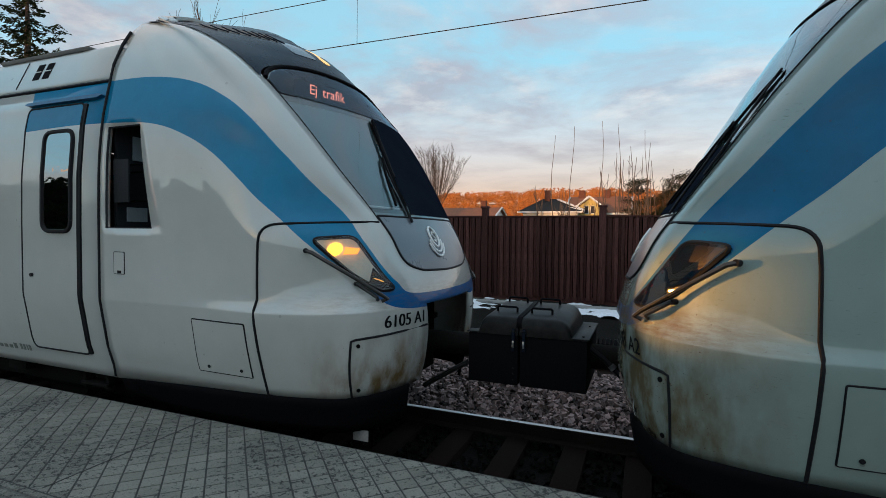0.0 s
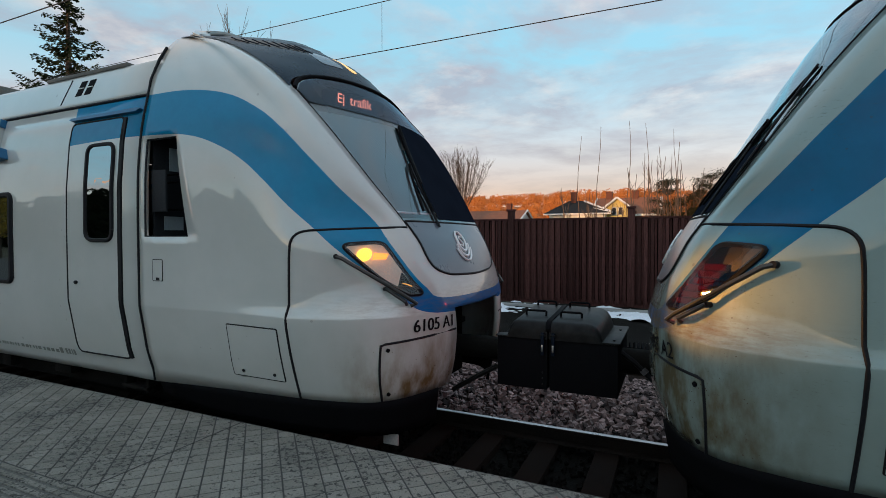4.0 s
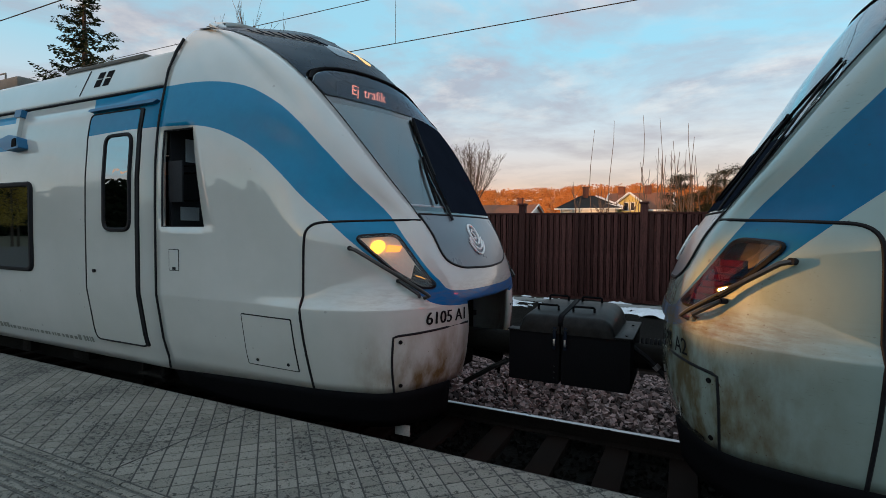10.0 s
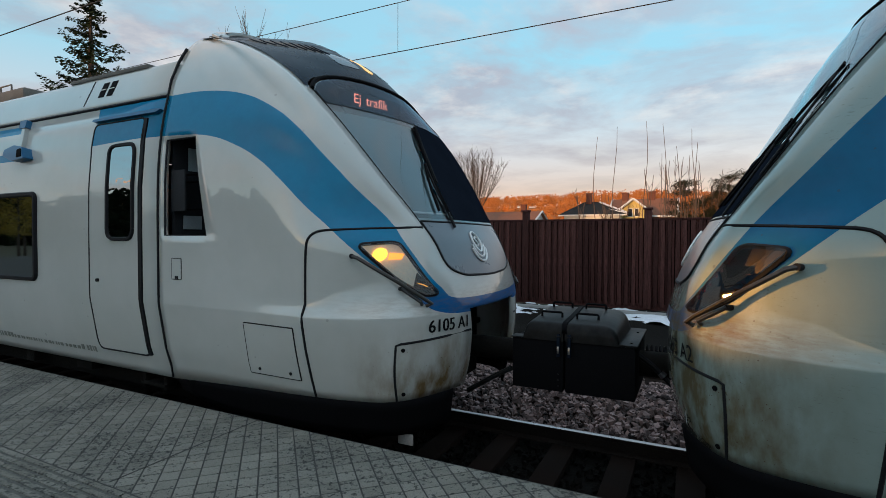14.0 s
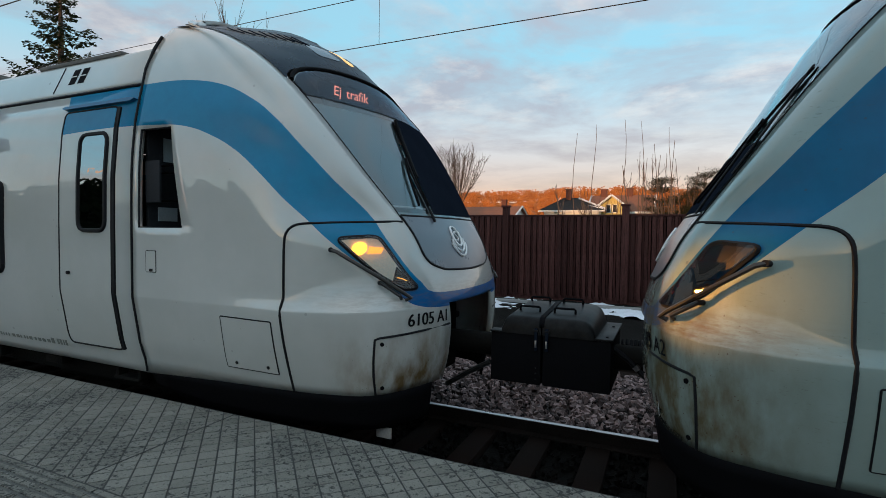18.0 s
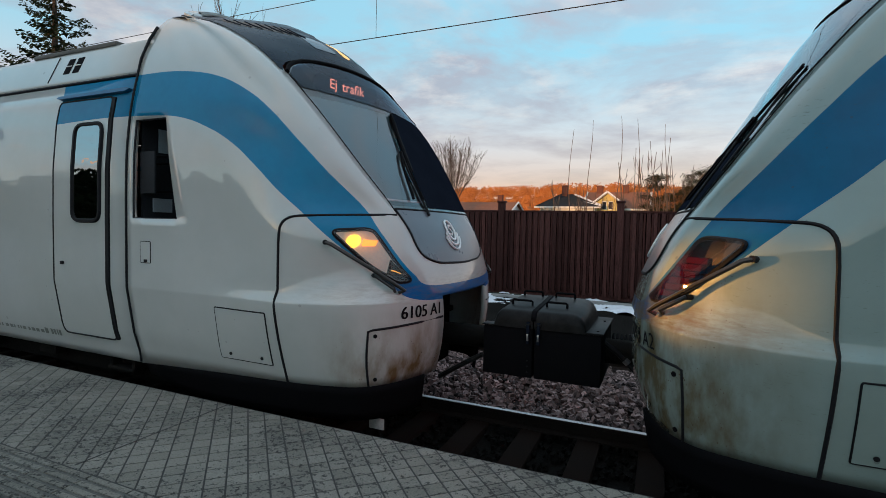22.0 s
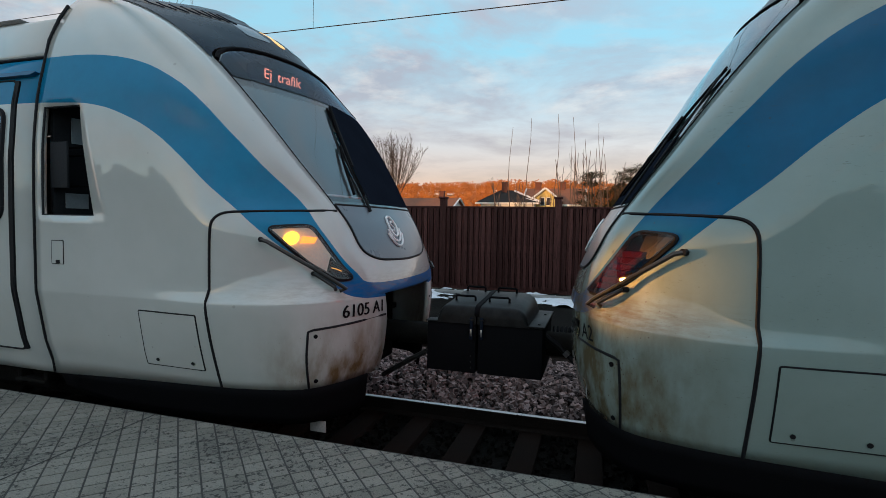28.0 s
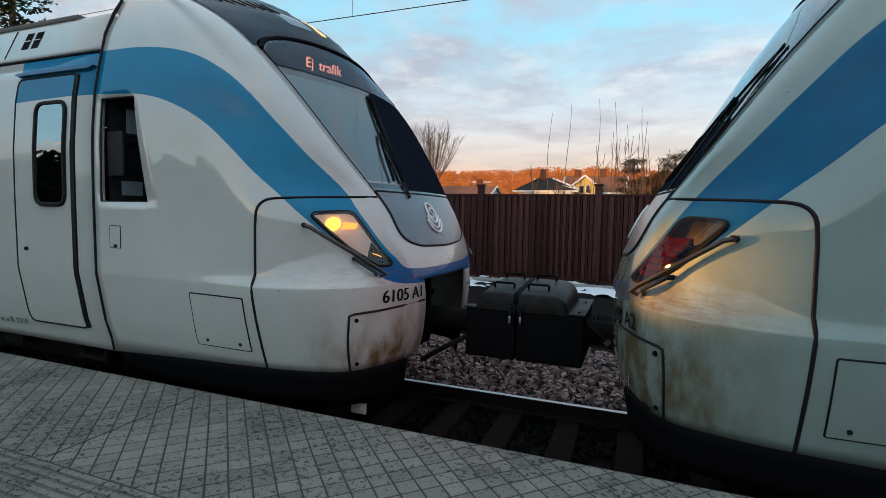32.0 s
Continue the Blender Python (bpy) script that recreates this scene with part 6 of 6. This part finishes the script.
def spruce(name, label, base, height, radius, seed):
    rnd = random.Random(seed)
    t = thing(name, label, "tree", "", pose(*base))
    part("trunk", tube([(0, 0, 0), (0.05, 0, height * 0.5), (0, 0.03, height)], radius * 0.09, 7, taper=0.03), "bark", t)
    verts, faces = [], []
    z = height * 0.18
    limbs = bmesh.new()
    while z < height * 0.985:
        f = (height - z) / height
        for _ in range(6):
            a = rnd.uniform(0, 2 * math.pi)
            ln = radius * (f ** 0.78) * rnd.uniform(0.35, 1.25) + 0.15
            d = Vector((math.cos(a), math.sin(a), 0))
            pts = [Vector((0, 0, z)) + d * ln * k / 4 + Vector((0, 0, -0.40 * ln * math.sin(k / 4 * 2.2) + 0.12 * ln * (k / 4) ** 2)) for k in range(5)]
            tube(pts, 0.03 * (0.4 + f), 3, limbs, taper=0.008)
            for _k in range(int(120 * ln / radius) + 24):
                u = rnd.random() ** 0.7 * 3.99
                i = int(u)
                p = pts[i].lerp(pts[i + 1], u - i) + Vector((rnd.gauss(0, 0.06), rnd.gauss(0, 0.06), rnd.gauss(-0.05, 0.06))) * (0.6 + ln * 0.3)
                s = rnd.uniform(0.15, 0.36) * (0.7 + 0.5 * f)
                e = (d * rnd.uniform(0.3, 1) + Vector((rnd.uniform(-1, 1), rnd.uniform(-1, 1), rnd.uniform(-0.7, 0.3)))).normalized() * s
                g = e.orthogonal().normalized() * s * 0.32
                n0 = len(verts)
                verts += [tuple(p - g), tuple(p + e * 0.7 - g * 0.6), tuple(p + e), tuple(p + e * 0.5 + g)]
                faces.append((n0, n0 + 1, n0 + 2, n0 + 3))
        z += height * 0.026 * (0.6 + 0.8 * f)
    part("limbs", limbs, "bark", t)
    me = bpy.data.meshes.new("crown")
    me.from_pydata(verts, [], faces)
    me.materials.append(MATS["needles"])
    c = new("crown", me); c.parent = t
    return t


spruce("spruce", "tall dark spruce with drooping limbs behind the train", (-40.4, 22, -0.95), 21.6, 6.2, 31)


def pine(name, label, base, height, seed, crown_r):
    rnd = random.Random(seed)
    t = thing(name, label, "tree", "pines beyond the fence", pose(*base))
    tr = tube([(0, 0, 0), (0.15, 0, height * 0.5), (0.05, 0.1, height * 0.93)], 0.20, 7, taper=0.06)
    verts, faces = [], []
    for _ in range(17):
        z = height * rnd.uniform(0.45, 0.98)
        a = rnd.uniform(0, 2 * math.pi)
        ln = crown_r * rnd.uniform(0.4, 1.0) * (1.15 - abs(z / height - 0.72))
        e = Vector((math.cos(a) * ln, math.sin(a) * ln, z + 0.25 * ln))
        tube([(0.05, 0, z - 0.4), tuple(e * 0.5 + Vector((0, 0, z * 0.5))), tuple(e)], 0.06, 4, tr, taper=0.015)
        for _k in range(240):
            p = e + Vector((rnd.gauss(0, 0.42), rnd.gauss(0, 0.42), rnd.gauss(0.04, 0.20)))
            d = Vector((rnd.uniform(-1, 1), rnd.uniform(-1, 1), rnd.uniform(-0.3, 1))).normalized() * rnd.uniform(0.10, 0.20)
            g = d.orthogonal().normalized() * 0.035
            n0 = len(verts)
            verts += [tuple(p - g), tuple(p + d), tuple(p + g), tuple(p - d * 0.6)]
            faces.append((n0, n0 + 1, n0 + 2, n0 + 3))
    part("trunk", tr, "bark", t)
    me = bpy.data.meshes.new("crown")
    me.from_pydata(verts, [], faces)
    me.materials.append(MATS["pine_needles"])
    c = new("crown", me); c.parent = t


for i, (x, y, hgt, r) in enumerate(((-0.8, 60, 8.4, 1.5), (0.6, 61, 6.4, 1.7), (1.7, 60, 8.6, 1.5), (3.3, 60, 9.2, 1.9), (4.9, 61, 7.6, 2.0), (6.8, 62, 9.0, 2.2), (9.2, 62, 8.6, 2.2))):
    pine("pine", "dark green pine with an uneven crown", (x, y, -0.95), hgt, 41 + i, r)


# ---- coupler between the trains ----
def coupler():
    c = thing("coupler_cover", "black covered coupler with two worn lids and grab handles", "coupler")
    xm, y0, y1 = -0.96, 4.17, 5.0
    for a, b in ((-1.41, xm - 0.008), (xm + 0.008, -0.40)):
        part("box", box(a, b, y0, y1, 0.17, 0.60, 0.012), "black_plastic", c)
    prof = [(y0 - 0.012, 0.600), (y0 - 0.010, 0.660), (y0 - 0.002, 0.705), (y0 + 0.018, 0.735), (y0 + 0.055, 0.750), (y0 + 0.40, 0.772), (y1 - 0.12, 0.800), (y1 - 0.04, 0.785), (y1, 0.72), (y1 + 0.01, 0.60)]
    for a, b, ends in ((-1.31, xm - 0.006, ((0.0, 0.30), (0.05, 0.72), (0.13, 0.93), (0.24, 1.0), (0.6, 1.0), (1.0, 1.0))),
                       (xm + 0.006, -0.52, ((0.0, 1.0), (0.4, 1.0), (0.70, 1.0), (0.80, 0.95), (0.89, 0.80), (0.95, 0.55), (1.0, 0.10)))):
        bm = bmesh.new()
        g = [[bm.verts.new((a + (b - a) * t, y, 0.60 + (z - 0.60) * k)) for y, z in prof] for t, k in ends]
        for r0, r1 in zip(g, g[1:]):
            for j in range(len(prof) - 1):
                bm.faces.new((r0[j], r0[j + 1], r1[j + 1], r1[j]))
        for r in (g[0], g[-1]):
            bm.faces.new(r)
        lid = part("lid", bm, "coupler_lid", c, "scuffed grey-black moulded lid with rounded edges")
        cx = -1.125 if a < xm - 0.1 else -0.815
        for yy, zz in ((4.42, 0.765), (4.84, 0.80)):
            part("handle", tube([(cx - 0.09, yy, zz - 0.02), (cx - 0.09, yy, zz + 0.032), (cx - 0.08, yy, zz + 0.04), (cx + 0.08, yy, zz + 0.04), (cx + 0.09, yy, zz + 0.032), (cx + 0.09, yy, zz - 0.02)], 0.010, 8), "black_plastic", lid)
    strap = [(y, z + 0.008) for y, z in prof[1:-1]]
    bm = bmesh.new()
    band_grid(bm, lambda u, v: Vector((xm + u, strap[v][0], strap[v][1])), (-0.022, -0.014, 0.014, 0.022), range(len(strap)))
    ob = part("strap", bm, "black_plastic", c)
    so = ob.modifiers.new("depth", "SOLIDIFY"); so.thickness = 0.014
    for xx in (xm - 0.045, xm + 0.045):
        lt = part("latch", box(xx - 0.013, xx + 0.013, y0 - 0.03, y0 - 0.004, 0.47, 0.66, 0.004), "mask_black", c)
        part("latch_pin", box(xx - 0.008, xx + 0.008, y0 - 0.038, y0 - 0.030, 0.50, 0.56, 0.002), "steel", lt)
        part("latch_hinge", tube([(xx - 0.02, y0 - 0.02, 0.64), (xx + 0.02, y0 - 0.02, 0.64)], 0.012, 8), "coupler_lid", lt)
    for k in range(3):
        part("rivet", tube([(xm - 0.05, y0 - 0.006, 0.22 + 0.05 * k), (xm - 0.05, y0 + 0.002, 0.22 + 0.05 * k)], 0.007, 6), "coupler_lid", c)
    part("drawbar", tube([(-2.2, CENTRE, 0.40), (0.30, CENTRE, 0.40)], 0.11, 12), "undercarriage", c)
    fl = part("side_flange", box(-0.53, -0.385, y0 - 0.01, y1 + 0.02, 0.60, 0.618, 0.004), "coupler_lid", c)
    for yy in (y0 + 0.08, y0 + 0.6):
        part("flange_bolt", tube([(-0.44, yy, 0.615), (-0.44, yy, 0.628)], 0.011, 6), "coupler_lid", fl)
    part("lip", box(-1.42, -1.27, y0 - 0.012, y0 + 0.12, 0.602, 0.612, 0.002), "coupler_lid", c)
    part("air_hose", tube([(-1.45, y0 + 0.1, 0.30), (-1.62, y0 + 0.12, 0.20), (-1.90, y0 + 0.16, 0.02)], 0.024, 8), "wire_metal", c)
    # coil of cable and hoses beside the box
    coil = [(-0.36 + 0.30 * t / 60, CENTRE + 0.15 + 0.06 * math.cos(t * 0.9), 0.47 + 0.06 * math.sin(t * 0.9)) for t in range(61)]
    part("coiled_cable", tube(coil, 0.011, 5), "rubber", c)
    for k, yy in enumerate((-0.10, 0.04)):
        part("hose", tube([(-0.42, CENTRE + yy, 0.50), (-0.28, CENTRE + yy, 0.40 - 0.06 * k), (-0.10, CENTRE + yy, 0.22), (0.10, CENTRE + yy, 0.30)], 0.024, 8), "rubber", c)
    part("hose_clip", tube([(-0.235, CENTRE - 0.10, 0.36), (-0.205, CENTRE - 0.10, 0.33)], 0.030, 8), "steel", c)


coupler()
solo("sign_plate", box(-2.17, -2.03, 3.50, 3.515, -0.235, -0.145, 0.004), "sign_white", "small pale plate under the train", "plate")

# ---- behind the camera: a dark wood edge closes the place ----
def rear_wood():
    rnd = random.Random(77)
    verts, faces = [], []
    for _ in range(1150):
        x, y = rnd.uniform(-210, 100), rnd.uniform(-75, -48)
        # taller trees towards the far end of the platform
        tall = 1 + 1.0 * min(1.0, max(0.0, (-20 - x) / 80))
        hgt, rad = rnd.uniform(4.2, 8.2) * tall, rnd.uniform(1.6, 3.2)
        for _k in range(60):
            f = rnd.random()
            p = Vector((x + rnd.gauss(0, rad * (1 - f) * 0.6 + 0.2), y + rnd.gauss(0, rad * (1 - f) * 0.6 + 0.2), -1 + hgt * f))
            d = Vector((rnd.uniform(-1, 1), rnd.uniform(-1, 1), rnd.uniform(-0.6, 0.6))).normalized() * rnd.uniform(0.5, 1.1)
            e = d.orthogonal().normalized() * 0.7
            k = len(verts)
            verts += [tuple(p - d), tuple(p + e), tuple(p + d), tuple(p - e)]
            faces.append((k, k + 1, k + 2, k + 3))
    me = bpy.data.meshes.new("rear_wood")
    me.from_pydata(verts, [], faces)
    me.materials.append(MATS["needles"])
    tagged(new("rear_wood", me), "dark evergreen wood edge on the far side of the platform", "woodland", kind="stuff")


# unseen ridge, added only to block the low sun from trains and platform
bm = bmesh.new()
band_grid(bm, lambda u, v: Vector((u, -62 - 60 * v, -0.95 + 11.5 * math.sin(min(1, v * 1.6) * math.pi / 2) * (0.9 + 0.12 * noise.noise(Vector((u * 0.02, 3, 0)))))), [-300 + 12 * i for i in range(51)], [i / 8 for i in range(9)])
solo("rear_ridge", bm, "soil", "unseen bare ridge added to keep the low sun off the station", "hill", kind="structure")
rear_wood()


def birch(base, height, seed):
    """A birch with its last yellow leaves, beyond the end of the platform."""
    rnd = random.Random(seed)
    t = thing("birch", "slender birch with its last yellow leaves", "tree", "", pose(*base))
    wood = tube([(0, 0, 0), (0.1, 0, height * 0.5), (0, 0.1, height)], 0.13, 7, taper=0.02)
    verts, faces = [], []
    for k in range(26):
        z = height * (0.3 + 0.66 * k / 26)
        a, ln = rnd.uniform(0, 6.28), (1.1 - z / height) * height * 0.42 + 0.3
        e = Vector((math.cos(a) * ln, math.sin(a) * ln, z + 0.35 * ln))
        tube([(0, 0, z), tuple(e)], 0.03, 4, wood, taper=0.008)
        for _ in range(70):
            p = Vector((0, 0, z)).lerp(e, rnd.uniform(0.3, 1.1)) + Vector((rnd.gauss(0, 0.22), rnd.gauss(0, 0.22), rnd.gauss(0, 0.22)))
            d = Vector((rnd.uniform(-1, 1), rnd.uniform(-1, 1), rnd.uniform(-1, 1))).normalized() * 0.10
            g = d.orthogonal().normalized() * 0.06
            n0 = len(verts)
            verts += [tuple(p - d), tuple(p + g), tuple(p + d), tuple(p - g)]
            faces.append((n0, n0 + 1, n0 + 2, n0 + 3))
    part("trunk", wood, "bark", t)
    me = bpy.data.meshes.new("crown")
    me.from_pydata(verts, [], faces)
    me.materials.append(MATS["birch_leaf"])
    c = new("crown", me); c.parent = t


birch((-50.0, -15.5, -0.95), 7.2, 91)
birch((-57.0, -19.0, -0.95), 6.6, 92)

# ---- paving stones of the platform, laid slantwise ----
def paving():
    """Square stones at forty-five degrees, cut straight along the edge kerb."""
    rnd = random.Random(9)
    h, cs, top_y = PAVE / 2 - 0.0050, math.sqrt(0.5), EDGE_Y - 0.012
    deck = thing("paved_strip", "worn grey square paving stones laid slantwise along the platform edge", "pavement", kind="structure")

    def stone(cx, cy, z, tilt, low_y, high_y):
        out = [(cx + dx * h * 1.4142, cy + dy * h * 1.4142) for dx, dy in ((0, -1), (1, 0), (0, 1), (-1, 0))]
        for limit, sign in ((high_y, 1), (low_y, -1)):
            p, out = out, []
            for i in range(len(p)):
                a, b = p[i], p[(i + 1) % len(p)]
                ina, inb = sign * a[1] <= sign * limit, sign * b[1] <= sign * limit
                if ina:
                    out.append(a)
                if ina != inb:
                    t = (limit - a[1]) / (b[1] - a[1])
                    out.append((a[0] + (b[0] - a[0]) * t, limit))
            if len(out) < 3:
                return None
        mx, my = sum(q[0] for q in out) / len(out), sum(q[1] for q in out) / len(out)
        k = len(out)
        v = [(mx + (x - mx) * 0.97, my + (y - my) * 0.97, z + (x - mx) * tilt[0] + (y - my) * tilt[1]) for x, y in out]
        v += [(x, y, z - 0.0018) for x, y in out] + [(x, y, z - 0.03) for x, y in out]
        f = [tuple(range(k))]
        for r in (0, k):
            f += [(r + i, r + k + i, r + k + (i + 1) % k, r + (i + 1) % k) for i in range(k)]
        return v, f

    jv, jf, made = [], [], 0
    for i in range(-140, 140):
        for j in range(-140, 140):
            x, y = -1.0 + (i - j) * PAVE * cs, EDGE_Y - 0.05 + (i + j) * PAVE * cs
            low_y, high_y = (0.5, 1.372) if y < 1.55 else (1.728, top_y)
            if not (-12 < x < 4.5 and (0.55 < y < 1.45 or 1.65 < y < EDGE_Y + 0.08)):
                continue
            got = stone(x, y, rnd.uniform(-0.0002, 0.0008), (rnd.uniform(-0.006, 0.006), rnd.uniform(-0.006, 0.006)), low_y, high_y)
            if not got:
                continue
            if -3.1 < x < 0.3 and y > 1.9 and made < 300:
                me = bpy.data.meshes.new("paving_stone")
                me.from_pydata([(a - x, b - y, c) for a, b, c in got[0]], [], got[1])
                me.materials.append(MATS["paving"])
                o = new("paving_stone", me)
                o.parent = deck
                o.location = (x, y, 0)
                made += 1
            else:
                k = len(jv)
                jv += got[0]
                jf += [tuple(k + q for q in f) for f in got[1]]
    me = bpy.data.meshes.new("paving_rest")
    me.from_pydata(jv, [], jf)
    me.materials.append(MATS["paving_joined"])
    o = new("paving_rest", me)
    o.parent = deck
    tagged(o, kind="stuff")


paving()


def tactile():
    """Ribbed warning slabs in a row behind the pavers."""
    bm = box(-0.172, 0.172, -0.17, 0.17, -0.03, -0.001, 0.001)
    for f in bm.faces:
        f.material_index = 1
    for k in range(6):
        y = -0.142 + 0.057 * k
        box_bm(bm, -0.170, 0.170, y - 0.017, y + 0.017, -0.002, 0.005)
    me = finish(bm, "tactile_slab", ["tactile", "tactile_groove"], smooth=False)
    row = thing("tactile_row", "ribbed concrete warning slabs in a row along the platform", "paving", kind="structure")
    for i in range(46):
        o = new("tactile_slab", me)
        o.parent = row
        o.matrix_basis = pose(-11.8 + 0.35 * i, 1.55, 0.0)


tactile()
for x in (-7.3, -3.10, 1.1):
    solo("expansion_joint", box(x - 0.005, x + 0.005, 1.75, EDGE_Y - 0.004, -0.02, 0.0025), "joint_sand", "dark filled joint across the paving", "joint", "joints in the paving", kind="structure")


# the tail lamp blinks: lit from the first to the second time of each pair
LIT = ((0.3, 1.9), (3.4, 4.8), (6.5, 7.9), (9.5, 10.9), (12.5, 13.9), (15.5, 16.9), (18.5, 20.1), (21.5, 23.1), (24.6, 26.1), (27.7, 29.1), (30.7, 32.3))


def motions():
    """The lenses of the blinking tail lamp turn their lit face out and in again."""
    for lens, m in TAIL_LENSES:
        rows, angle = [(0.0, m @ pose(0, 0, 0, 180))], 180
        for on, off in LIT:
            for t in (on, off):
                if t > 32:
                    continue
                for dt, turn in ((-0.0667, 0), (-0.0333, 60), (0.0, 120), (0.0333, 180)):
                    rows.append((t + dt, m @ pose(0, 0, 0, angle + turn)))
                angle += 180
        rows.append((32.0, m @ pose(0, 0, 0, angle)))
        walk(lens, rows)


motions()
